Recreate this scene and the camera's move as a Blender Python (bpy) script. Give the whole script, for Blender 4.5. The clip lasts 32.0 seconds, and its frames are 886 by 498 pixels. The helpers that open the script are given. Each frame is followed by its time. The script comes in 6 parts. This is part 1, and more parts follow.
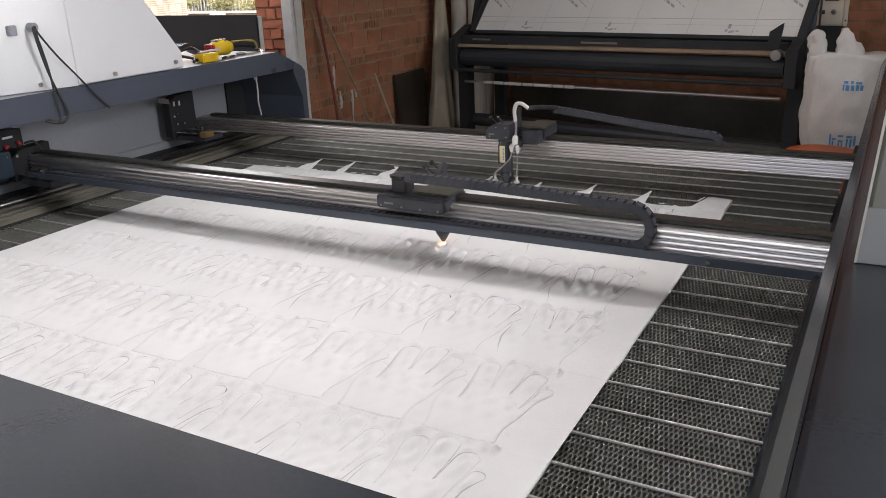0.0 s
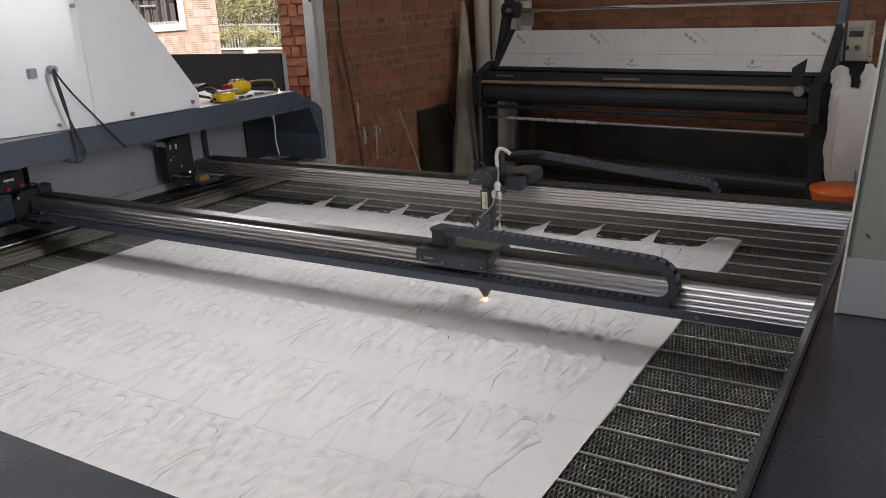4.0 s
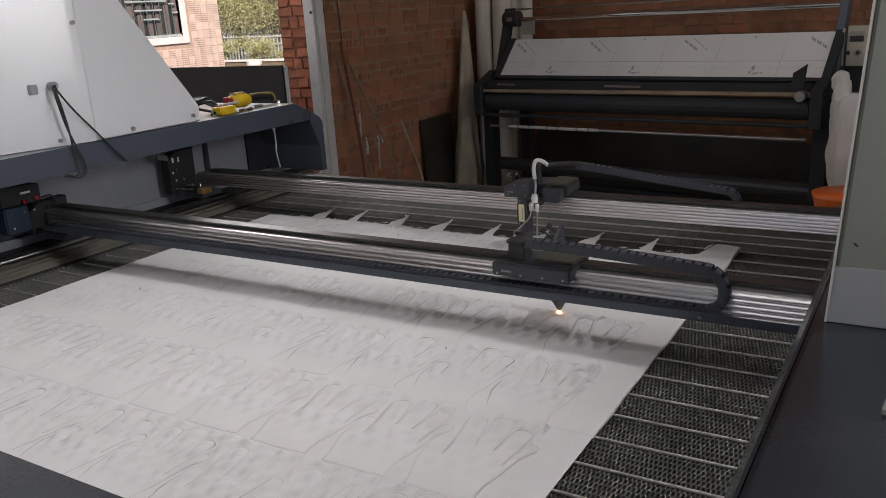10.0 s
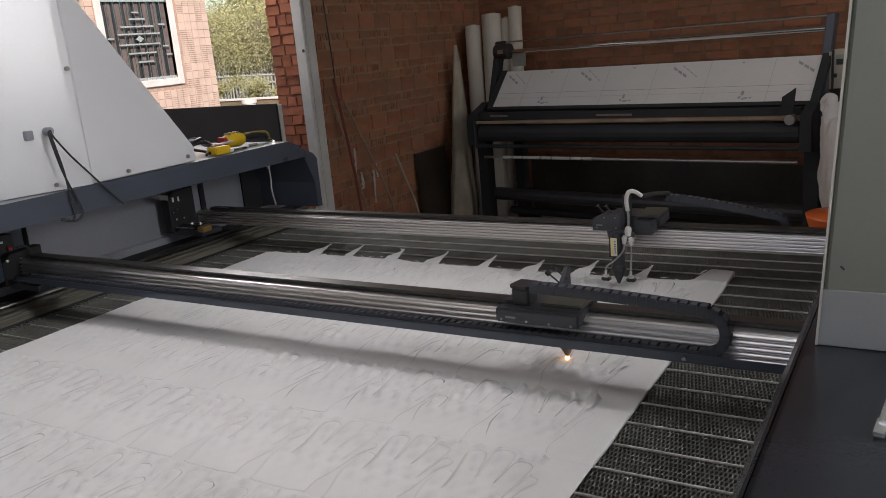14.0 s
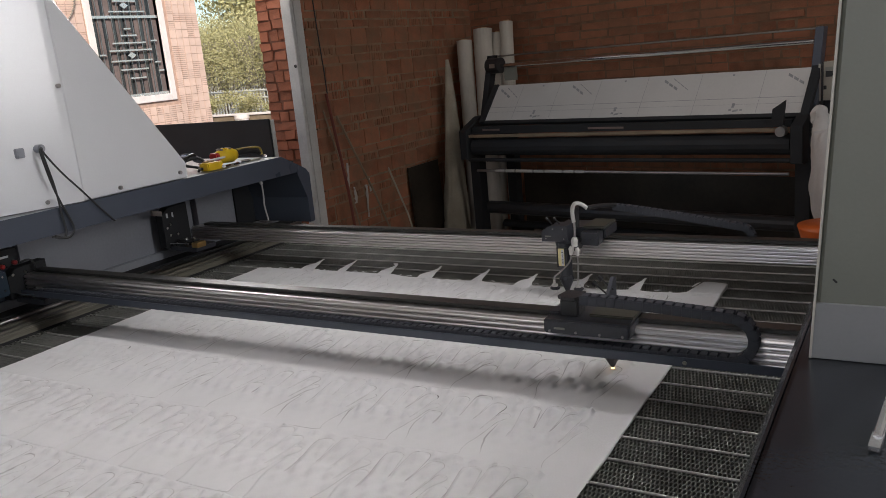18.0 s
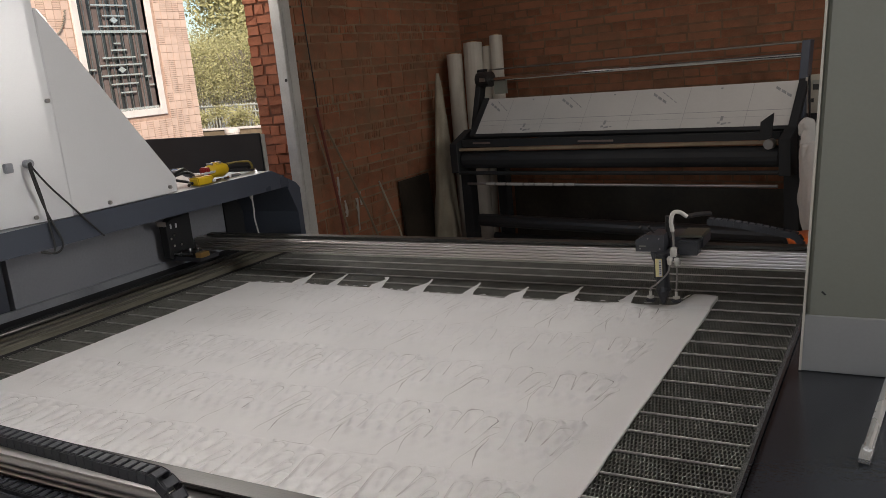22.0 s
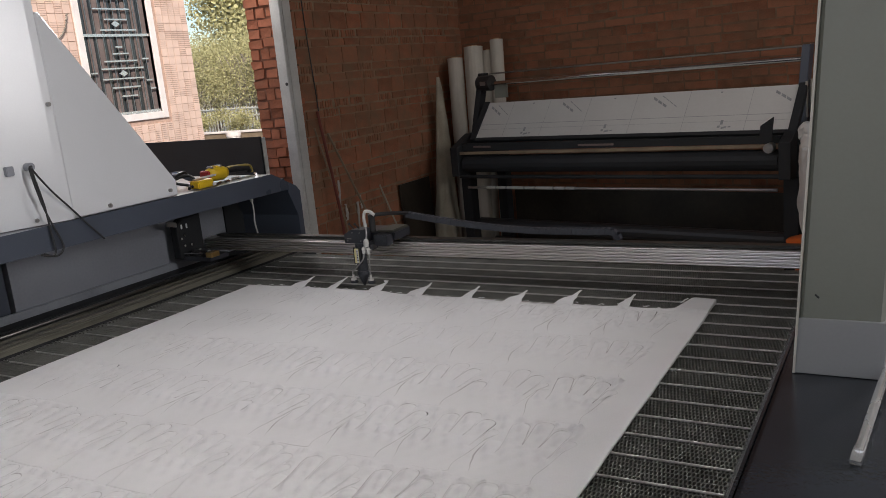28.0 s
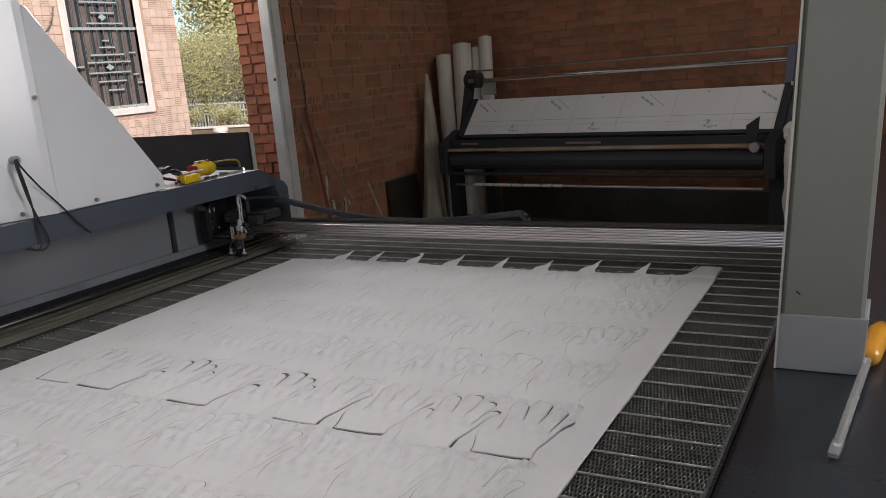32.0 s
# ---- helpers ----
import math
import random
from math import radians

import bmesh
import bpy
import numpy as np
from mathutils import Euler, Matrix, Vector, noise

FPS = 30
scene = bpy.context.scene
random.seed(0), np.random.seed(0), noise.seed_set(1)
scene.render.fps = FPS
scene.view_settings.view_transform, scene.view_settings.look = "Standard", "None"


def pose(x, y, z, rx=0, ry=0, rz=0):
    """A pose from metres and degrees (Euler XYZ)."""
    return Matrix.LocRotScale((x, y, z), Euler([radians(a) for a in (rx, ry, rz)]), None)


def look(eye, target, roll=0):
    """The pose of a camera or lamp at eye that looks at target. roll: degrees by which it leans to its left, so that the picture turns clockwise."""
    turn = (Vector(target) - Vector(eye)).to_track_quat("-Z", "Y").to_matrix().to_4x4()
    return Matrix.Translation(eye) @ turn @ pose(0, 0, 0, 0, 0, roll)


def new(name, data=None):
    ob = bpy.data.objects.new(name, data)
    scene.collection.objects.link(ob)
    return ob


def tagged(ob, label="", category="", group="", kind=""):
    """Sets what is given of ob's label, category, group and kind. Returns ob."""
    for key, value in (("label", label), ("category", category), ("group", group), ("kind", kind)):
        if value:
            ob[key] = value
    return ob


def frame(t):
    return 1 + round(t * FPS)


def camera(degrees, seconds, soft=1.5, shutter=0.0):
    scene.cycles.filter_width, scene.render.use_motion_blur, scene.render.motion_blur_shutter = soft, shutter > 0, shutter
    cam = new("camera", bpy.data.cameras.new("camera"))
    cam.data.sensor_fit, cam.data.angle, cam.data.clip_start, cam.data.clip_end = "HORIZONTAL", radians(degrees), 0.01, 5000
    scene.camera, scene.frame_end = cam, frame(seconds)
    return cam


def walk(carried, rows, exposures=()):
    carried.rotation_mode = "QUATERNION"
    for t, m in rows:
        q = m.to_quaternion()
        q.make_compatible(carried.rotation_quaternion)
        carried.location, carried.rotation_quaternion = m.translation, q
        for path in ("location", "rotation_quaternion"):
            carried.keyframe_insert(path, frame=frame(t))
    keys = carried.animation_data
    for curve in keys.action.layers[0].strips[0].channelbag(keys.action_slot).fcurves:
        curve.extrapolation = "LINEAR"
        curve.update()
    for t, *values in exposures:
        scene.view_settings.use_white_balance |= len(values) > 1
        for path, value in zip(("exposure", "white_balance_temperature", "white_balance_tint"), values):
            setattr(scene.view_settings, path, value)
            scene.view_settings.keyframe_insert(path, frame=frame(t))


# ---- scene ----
import itertools

# ---- camera and its path ----
cam = camera(56.87, 32.0, soft=0.85)
# seconds, place, tilt, roll, turn
PATH = [
    (0, 1.0792, -2.1042, 1.5162, 70.628, -2.385, 29.237),
    (0.5, 1.0879, -2.0912, 1.5266, 72.021, -2.265, 29.800),
    (1, 1.0997, -2.0804, 1.5262, 72.508, -2.300, 30.366),
    (1.5, 1.1101, -2.0754, 1.5281, 72.629, -2.366, 30.678),
    (2, 1.1190, -2.0732, 1.5292, 72.693, -2.449, 30.867),
    (2.5, 1.1247, -2.0724, 1.5313, 72.825, -2.628, 31.164),
    (3, 1.1304, -2.0712, 1.5322, 72.904, -2.707, 31.335),
    (3.5, 1.1330, -2.0730, 1.5317, 72.946, -2.742, 31.372),
    (5.5, 1.1367, -2.0668, 1.5299, 73.064, -2.819, 31.528),
    (6, 1.1385, -2.0670, 1.5309, 73.089, -2.823, 31.551),
    (6.5, 1.1374, -2.0652, 1.5299, 73.108, -2.839, 31.594),
    (7, 1.1353, -2.0604, 1.5307, 73.126, -2.849, 31.614),
    (7.5, 1.1357, -2.0578, 1.5313, 73.157, -2.895, 31.640),
    (8, 1.1429, -2.0560, 1.5321, 73.185, -2.861, 31.640),
    (8.5, 1.1442, -2.0627, 1.5345, 73.227, -2.936, 31.673),
    (9, 1.1493, -2.0658, 1.5343, 73.345, -3.158, 31.724),
    (9.5, 1.1506, -2.0674, 1.5367, 73.451, -3.324, 31.782),
    (10, 1.1512, -2.0661, 1.5365, 73.593, -3.517, 31.802),
    (10.5, 1.1519, -2.0682, 1.5369, 73.764, -3.692, 31.805),
    (11, 1.1557, -2.0706, 1.5386, 73.960, -3.896, 31.820),
    (11.5, 1.1601, -2.0729, 1.5408, 74.362, -4.194, 31.856),
    (12, 1.1631, -2.0766, 1.5416, 74.696, -4.452, 31.898),
    (12.5, 1.1622, -2.0724, 1.5417, 74.967, -4.626, 31.881),
    (13, 1.1631, -2.0685, 1.5412, 75.273, -4.832, 31.795),
    (13.5, 1.1647, -2.0690, 1.5423, 75.552, -4.980, 31.670),
    (14, 1.1628, -2.0692, 1.5419, 75.781, -5.090, 31.529),
    (14.5, 1.1641, -2.0707, 1.5445, 76.183, -5.240, 31.158),
    (16.5, 1.1634, -2.0651, 1.5451, 76.570, -5.369, 30.944),
    (17, 1.1631, -2.0662, 1.5448, 76.626, -5.385, 30.927),
    (17.5, 1.1606, -2.0656, 1.5430, 76.656, -5.429, 30.979),
    (18, 1.1625, -2.0657, 1.5438, 76.680, -5.407, 30.983),
    (18.5, 1.1645, -2.0673, 1.5445, 76.829, -5.469, 30.757),
    (19, 1.1669, -2.0673, 1.5467, 76.984, -5.537, 30.589),
    (19.5, 1.1682, -2.0707, 1.5465, 77.122, -5.512, 30.455),
    (20, 1.1696, -2.0711, 1.5473, 77.236, -5.540, 30.369),
    (20.5, 1.1708, -2.0696, 1.5484, 77.385, -5.518, 30.220),
    (21, 1.1679, -2.0694, 1.5481, 77.455, -5.491, 30.206),
    (21.5, 1.1644, -2.0690, 1.5466, 77.504, -5.490, 30.242),
    (22, 1.1634, -2.0647, 1.5448, 77.533, -5.506, 30.264),
    (22.5, 1.1648, -2.0621, 1.5443, 77.549, -5.504, 30.297),
    (23, 1.1636, -2.0644, 1.5442, 77.553, -5.509, 30.327),
    (23.5, 1.1635, -2.0661, 1.5443, 77.561, -5.510, 30.337),
    (24, 1.1661, -2.0630, 1.5431, 77.622, -5.539, 30.386),
    (24.5, 1.1660, -2.0644, 1.5439, 77.625, -5.526, 30.400),
    (25, 1.1648, -2.0643, 1.5431, 77.639, -5.528, 30.400),
    (25.5, 1.1656, -2.0636, 1.5426, 77.661, -5.471, 30.321),
    (27.5, 1.1703, -2.0678, 1.5435, 77.753, -5.430, 30.295),
    (28, 1.1716, -2.0675, 1.5449, 77.791, -5.458, 30.323),
    (28.5, 1.1703, -2.0669, 1.5445, 77.822, -5.464, 30.362),
    (29, 1.1663, -2.0681, 1.5434, 77.811, -5.513, 30.399),
    (29.5, 1.1491, -2.0622, 1.5416, 77.849, -5.423, 30.290),
    (30, 1.1656, -2.0653, 1.5433, 77.753, -5.303, 30.118),
    (30.5, 1.1690, -2.0693, 1.5430, 77.698, -5.178, 29.931),
    (31, 1.1724, -2.0685, 1.5420, 77.648, -5.132, 29.791),
    (31.5, 1.1729, -2.0742, 1.5442, 77.549, -5.009, 29.584),
    (32, 1.1757, -2.0740, 1.5445, 77.501, -4.941, 29.448),
]
EXPOSURE = [(0.0, 0.85, 6500, 10), (1.5, 0.75, 6500, 10), (3.5, 0.48, 6500, 10), (6.0, 0.28, 6500, 10), (14.0, 0.08, 6500, 10), (20.0, 0.02, 6500, 10), (21.4, 0.01, 6850, 9), (22.3, 0.01, 6850, 9), (23.0, 0.0, 6500, 10), (32.0, 0.0, 6500, 10)]
walk(cam, [(t, pose(x, y, z, tilt, 0, turn) @ pose(0, 0, 0, 0, 0, roll)) for t, x, y, z, tilt, roll, turn in PATH], EXPOSURE)

# ---- light ----
world = bpy.data.worlds.new("sky")
scene.world = world
world.use_nodes = True
_n = world.node_tree.nodes
_sky = _n.new("ShaderNodeTexSky")
_sky.sky_type = "NISHITA"
_sky.sun_disc = False
_sky.sun_elevation = radians(38)
_sky.sun_rotation = radians(133)
world.node_tree.links.new(_sky.outputs[0], _n["Background"].inputs[0])
_n["Background"].inputs[1].default_value = 0.15


def area(name, eye, target, w, h, watts, colour, spread=180):
    data = bpy.data.lights.new(name, "AREA")
    data.shape, data.size, data.size_y, data.energy, data.color = "RECTANGLE", w, h, watts, colour
    data.spread = radians(spread)
    ob = new(name, data)
    ob.matrix_world = look(eye, target)
    return ob


sun_data = bpy.data.lights.new("sun", "SUN")
sun_data.energy, sun_data.angle, sun_data.color = 5.0, radians(0.6), (1.0, 0.94, 0.86)
sun = new("sun", sun_data)
sun.matrix_world = look((9, -8, 14), (-4, 4, 0))
area("skylight_daylight", (1.75, 0.30, 6.2), (-0.5, -2.7, 0.9), 0.50, 0.50, 19, (1.0, 0.965, 0.985), 60)
# broad overhead fill added to brighten the near end of the fabric
area("near_fabric_fill", (-0.75, -2.6, 6.2), (-0.35, -1.7, 0), 3.4, 2.8, 38, (0.985, 0.96, 0.995))
area("right_window_daylight", (2.90, -0.52, 2.06), (-0.9, -0.75, 1.75), 0.50, 1.05, 28, (1.0, 0.965, 0.985))
# added fill for the brick walls, from an opening that is not seen
area("brick_wall_fill", (2.72, 2.3, 3.6), (-1.9, 3.9, 1.0), 1.0, 1.0, 6.8, (1.0, 0.965, 0.975), 85)
area("entrance_daylight", (0.8, -5.75, 1.75), (0.5, 0.0, 1.4), 2.5, 2.3, 23, (0.985, 0.965, 1.0))
area("side_opening_daylight", (-2.95, 1.85, 2.72), (0.4, -0.3, 0.95), 1.0, 0.45, 26, (1.0, 0.96, 0.95))

# ---- helpers of this place ----
rng = random.Random(7)


def ramp_mat(name, base, rough=0.5, metal=0.0, var=0.15, scale=8.0, fine=90.0, bump=0.05, spec=0.5, stretch=(1, 1, 1), per_object=0.0, coat=0.0):
    """A surface with variation at two scales and fine relief."""
    m = bpy.data.materials.new(name)
    m.use_nodes = True
    nt = m.node_tree
    b = nt.nodes["Principled BSDF"]
    tex = nt.nodes.new("ShaderNodeTexCoord")
    mp = nt.nodes.new("ShaderNodeMapping")
    mp.inputs["Scale"].default_value = stretch
    nt.links.new(tex.outputs["Object"], mp.inputs[0])
    big, small = nt.nodes.new("ShaderNodeTexNoise"), nt.nodes.new("ShaderNodeTexNoise")
    for node, s in ((big, scale), (small, fine)):
        node.inputs["Scale"].default_value = s
        node.inputs["Detail"].default_value = 5
        nt.links.new(mp.outputs[0], node.inputs["Vector"])
    add = nt.nodes.new("ShaderNodeMath")
    add.operation = "MULTIPLY_ADD"
    nt.links.new(small.outputs[0], add.inputs[0])
    add.inputs[1].default_value = 0.4
    nt.links.new(big.outputs[0], add.inputs[2])
    last = add.outputs[0]
    if per_object:
        info = nt.nodes.new("ShaderNodeObjectInfo")
        geo = nt.nodes.new("ShaderNodeNewGeometry")
        both = nt.nodes.new("ShaderNodeMath")
        both.operation = "ADD"
        nt.links.new(info.outputs["Random"], both.inputs[0])
        nt.links.new(geo.outputs["Random Per Island"], both.inputs[1])
        frac = nt.nodes.new("ShaderNodeMath")
        frac.operation = "FRACT"
        nt.links.new(both.outputs[0], frac.inputs[0])
        mad = nt.nodes.new("ShaderNodeMath")
        mad.operation = "MULTIPLY_ADD"
        nt.links.new(frac.outputs[0], mad.inputs[0])
        mad.inputs[1].default_value = per_object
        nt.links.new(last, mad.inputs[2])
        last = mad.outputs[0]
    ramp = nt.nodes.new("ShaderNodeValToRGB")
    centre = 0.7 + per_object / 2
    ramp.color_ramp.elements[0].position = max(0.0, centre - 0.3 - per_object / 2)
    ramp.color_ramp.elements[1].position = min(1.0, centre + 0.2 + per_object / 2)
    ramp.color_ramp.elements[0].color = (*[c * (1 - var) for c in base], 1)
    ramp.color_ramp.elements[1].color = (*[min(1, c * (1 + var)) for c in base], 1)
    nt.links.new(last, ramp.inputs[0])
    nt.links.new(ramp.outputs[0], b.inputs["Base Color"])
    b.inputs["Metallic"].default_value = metal
    b.inputs["Specular IOR Level"].default_value = spec
    b.inputs["Coat Weight"].default_value = coat
    rr = nt.nodes.new("ShaderNodeMapRange")
    rr.inputs["To Min"].default_value, rr.inputs["To Max"].default_value = max(0.02, rough - 0.08), min(1, rough + 0.1)
    nt.links.new(big.outputs[0], rr.inputs["Value"])
    nt.links.new(rr.outputs[0], b.inputs["Roughness"])
    if bump:
        bp = nt.nodes.new("ShaderNodeBump")
        bp.inputs["Strength"].default_value = bump
        bp.inputs["Distance"].default_value = 0.004
        nt.links.new(small.outputs[0], bp.inputs["Height"])
        nt.links.new(bp.outputs[0], b.inputs["Normal"])
    return m


def glow_mat(name, colour, power):
    m = bpy.data.materials.new(name)
    m.use_nodes = True
    b = m.node_tree.nodes["Principled BSDF"]
    b.inputs["Base Color"].default_value = (*colour, 1)
    b.inputs["Emission Color"].default_value = (*colour, 1)
    b.inputs["Emission Strength"].default_value = power
    return m


def world_of(ob):
    m = ob.matrix_basis.copy()
    while ob.parent:
        ob = ob.parent
        m = ob.matrix_basis @ m
    return m


def thing(name, place, label, category, group="", kind="", turn=0.0):
    ob = new(name)
    ob.empty_display_size = 0.05
    ob.matrix_basis = pose(*place, 0, 0, turn)
    return tagged(ob, label, category, group, kind)


def part(name, bm, material, parent=None, label="", local=True, smooth=False):
    """Links a bmesh as one mesh. local: its numbers are in the parent's space, else in the world's."""
    me = bpy.data.meshes.new(name)
    if parent is not None and not local:
        bm.transform(world_of(parent).inverted())
    bmesh.ops.recalc_face_normals(bm, faces=bm.faces)
    bm.to_mesh(me)
    bm.free()
    for mt in material if isinstance(material, (list, tuple)) else [material]:
        me.materials.append(mt)
    if smooth:
        for p in me.polygons:
            p.use_smooth = True
    ob = new(name, me)
    if parent is not None:
        ob.parent = parent
    return tagged(ob, label)


def shared(name, me, parent, m):
    ob = new(name, me)
    ob.parent = parent
    ob.matrix_basis = m
    return ob


def setting(name, bm, material, label=""):
    return tagged(part(name, bm, material), label, "", "", "structure")


def box(bm, x0, x1, y0, y1, z0, z1, bevel=0.0, turn=None):
    v = [bm.verts.new((x, y, z)) for x in (x0, x1) for y in (y0, y1) for z in (z0, z1)]
    faces = [bm.faces.new([v[i] for i in q]) for q in ((0, 1, 3, 2), (4, 6, 7, 5), (0, 4, 5, 1), (2, 3, 7, 6), (0, 2, 6, 4), (1, 5, 7, 3))]
    if bevel:
        edges = list({e for f in faces for e in f.edges})
        r = bmesh.ops.bevel(bm, geom=edges, offset=bevel, segments=2, affect="EDGES")
        v = list({q for f in r["faces"] for q in f.verts} | {q for q in v if q.is_valid})
    if turn is not None:
        bmesh.ops.transform(bm, matrix=turn, verts=[q for q in v if q.is_valid])
    return bm


def prism(bm, outline, axis, a, b, bevel=0.0):
    """A flat outline of two coordinates, drawn out along an axis from a to b."""
    def at(p, w):
        c = list(p)
        c.insert(axis, w)
        return c
    lo, hi = [bm.verts.new(at(p, a)) for p in outline], [bm.verts.new(at(p, b)) for p in outline]
    n = len(outline)
    faces = [bm.faces.new(lo[::-1]), bm.faces.new(hi)]
    faces += [bm.faces.new((lo[i], lo[(i + 1) % n], hi[(i + 1) % n], hi[i])) for i in range(n)]
    if bevel:
        bmesh.ops.bevel(bm, geom=list({e for f in faces for e in f.edges}), offset=bevel, segments=1, affect="EDGES")
    return bm


def tube(bm, pts, r, seg=10, radii=None, cap=True):
    pts = [Vector(p) for p in pts]
    rings, side = [], None
    for i, p in enumerate(pts):
        d = (pts[min(i + 1, len(pts) - 1)] - pts[max(i - 1, 0)]).normalized()
        if side is None:
            side = d.orthogonal().normalized()
        side = (side - d * side.dot(d)).normalized()
        up = d.cross(side)
        rr = radii[i] if radii else r
        rings.append([bm.verts.new(p + (side * math.cos(a) + up * math.sin(a)) * rr) for a in (2 * math.pi * k / seg for k in range(seg))])
    for a, b in zip(rings, rings[1:]):
        for k in range(seg):
            bm.faces.new((a[k], a[(k + 1) % seg], b[(k + 1) % seg], b[k]))
    if cap:
        bm.faces.new(rings[0][::-1])
        bm.faces.new(rings[-1])
    return bm


def curve_pts(keys, n=6):
    """A smooth line through the given points."""
    k = [Vector(p) for p in keys]
    k = [k[0] * 2 - k[1]] + k + [k[-1] * 2 - k[-2]]
    out = []
    for a, b, c, d in zip(k, k[1:], k[2:], k[3:]):
        for i in range(n):
            t = i / n
            out.append(0.5 * ((2 * b) + (c - a) * t + (2 * a - 5 * b + 4 * c - d) * t * t + (3 * b - a - 3 * c + d) * t ** 3))
    return out + [k[-2]]


def bmn():
    return bmesh.new()

# ---- materials ----


def brick_mat(name, clay, mortar, smear, var=0.5):
    """Clay that varies from brick to brick, with mortar smeared over it in patches."""
    m = ramp_mat(name, clay, 0.92, 0, var, 9, 120, 0.7, 0.15, per_object=0.4)
    nt = m.node_tree
    bsdf = nt.nodes["Principled BSDF"]
    src = bsdf.inputs["Base Color"].links[0].from_socket
    geo = nt.nodes.new("ShaderNodeNewGeometry")
    patch = nt.nodes.new("ShaderNodeTexNoise")
    patch.inputs["Scale"].default_value = 4.5
    patch.inputs["Detail"].default_value = 8
    patch.inputs["Roughness"].default_value = 0.7
    nt.links.new(geo.outputs["Position"], patch.inputs["Vector"])
    mask = nt.nodes.new("ShaderNodeMapRange")
    mask.inputs["From Min"].default_value, mask.inputs["From Max"].default_value = 0.52 - smear * 0.3, 0.80 - smear * 0.2
    mask.inputs["To Max"].default_value = 0.85
    nt.links.new(patch.outputs[0], mask.inputs["Value"])
    mix = nt.nodes.new("ShaderNodeMix")
    mix.data_type = "RGBA"
    nt.links.new(mask.outputs[0], mix.inputs["Factor"])
    nt.links.new(src, mix.inputs["A"])
    mix.inputs["B"].default_value = (*mortar, 1)
    nt.links.new(mix.outputs["Result"], bsdf.inputs["Base Color"])
    return m


BRICK = brick_mat("smeared_red_brick", (0.265, 0.104, 0.058), (0.20, 0.138, 0.088), 0.62)
BACK_BRICK = brick_mat("dull_red_brick", (0.225, 0.095, 0.055), (0.19, 0.118, 0.076), 0.35)
# redder than the side wall: cleaner clay, with its daylight put into the colour
END_BRICK = brick_mat("daylit_broken_brick", (0.30, 0.112, 0.064), (0.24, 0.12, 0.078), 0.3, 0.5)
MORTAR = brick_mat("brown_mortar", (0.205, 0.15, 0.10), (0.28, 0.135, 0.08), 0.4)
BACK_MORTAR = brick_mat("dark_brown_mortar", (0.165, 0.108, 0.070), (0.17, 0.085, 0.052), 0.4)
END_MORTAR = ramp_mat("crumbled_joint", (0.21, 0.10, 0.066), 0.95, 0, 0.4, 7, 120, 0.5, 0.2)
CONCRETE = ramp_mat("concrete", (0.25, 0.24, 0.22), 0.8, 0, 0.25, 3, 60, 0.2, 0.3)
PLASTER = ramp_mat("grey_plaster", (0.42, 0.40, 0.37), 0.9, 0, 0.2, 2, 40, 0.2, 0.2)
SHEET_ROOF = ramp_mat("roof_sheet", (0.30, 0.31, 0.32), 0.6, 0.2, 0.15, 2, 30, 0.1)
PALE_PANEL = ramp_mat("pale_opaque_panel", (0.72, 0.73, 0.72), 0.6, 0, 0.1, 3, 60, 0.02, 0.4)
WHITE_PAINT = ramp_mat("white_powder_coat", (0.68, 0.695, 0.712), 0.20, 0, 0.04, 3, 250, 0.02, 0.5)
BOUNCE_PAINT = ramp_mat("post_bounce_light_paint", (0.36, 0.365, 0.375), 0.38, 0, 0.05, 4, 250, 0.05, 0.5)
# the post's off-white darkened to mid grey for its shaded front; small tags reuse it
POST_SHADE_GREY = ramp_mat("off_white_greyed_for_shade", (0.25, 0.257, 0.224), 0.42, 0, 0.05, 4, 250, 0.05, 0.5)
LIT_EDGE = ramp_mat("post_lit_edge_paint", (0.66, 0.63, 0.57), 0.4, 0, 0.06, 6, 200, 0.03)
JAMB_PAINT = ramp_mat("white_door_paint", (0.52, 0.52, 0.50), 0.5, 0, 0.18, 6, 80, 0.1)
BLUE_PAINT = ramp_mat("dark_blue_grey_powder_coat", (0.062, 0.073, 0.096), 0.30, 0, 0.12, 4, 260, 0.10, 0.5)
DARK_PAINT = ramp_mat("charcoal_powder_coat", (0.031, 0.035, 0.042), 0.23, 0, 0.15, 3, 210, 0.03, 0.45)
GREY_PANEL = ramp_mat("grey_inner_panel", (0.25, 0.262, 0.29), 0.42, 0, 0.15, 3, 120, 0.08)
BLACK_SHEET = ramp_mat("black_sheet", (0.023, 0.0245, 0.0265), 0.6, 0, 0.3, 3, 150, 0.06, 0.25)
BLACK_ANODISED = ramp_mat("black_anodised", (0.050, 0.053, 0.062), 0.34, 0.3, 0.2, 20, 220, 0.06)
BLACK_PLASTIC = ramp_mat("black_plastic", (0.022, 0.022, 0.023), 0.40, 0, 0.2, 30, 260, 0.1)
ALU = ramp_mat("brushed_aluminium", (0.80, 0.765, 0.745), 0.33, 1.0, 0.06, 3, 40, 0.0, stretch=(0.3, 6, 6))
ALU_DARK = ramp_mat("dull_aluminium", (0.36, 0.35, 0.34), 0.38, 1.0, 0.2, 8, 60, 0.06)
CHROME = ramp_mat("chromed_steel", (0.66, 0.65, 0.64), 0.14, 1.0, 0.08, 8, 60, 0.02)
MESH_STEEL = ramp_mat("grimy_steel_mesh", (0.168, 0.170, 0.152), 0.6, 0.3, 0.35, 12, 150, 0.1)
ROD_STEEL = ramp_mat("worn_steel_rod", (0.46, 0.45, 0.425), 0.5, 0.4, 0.25, 25, 150, 0.05)
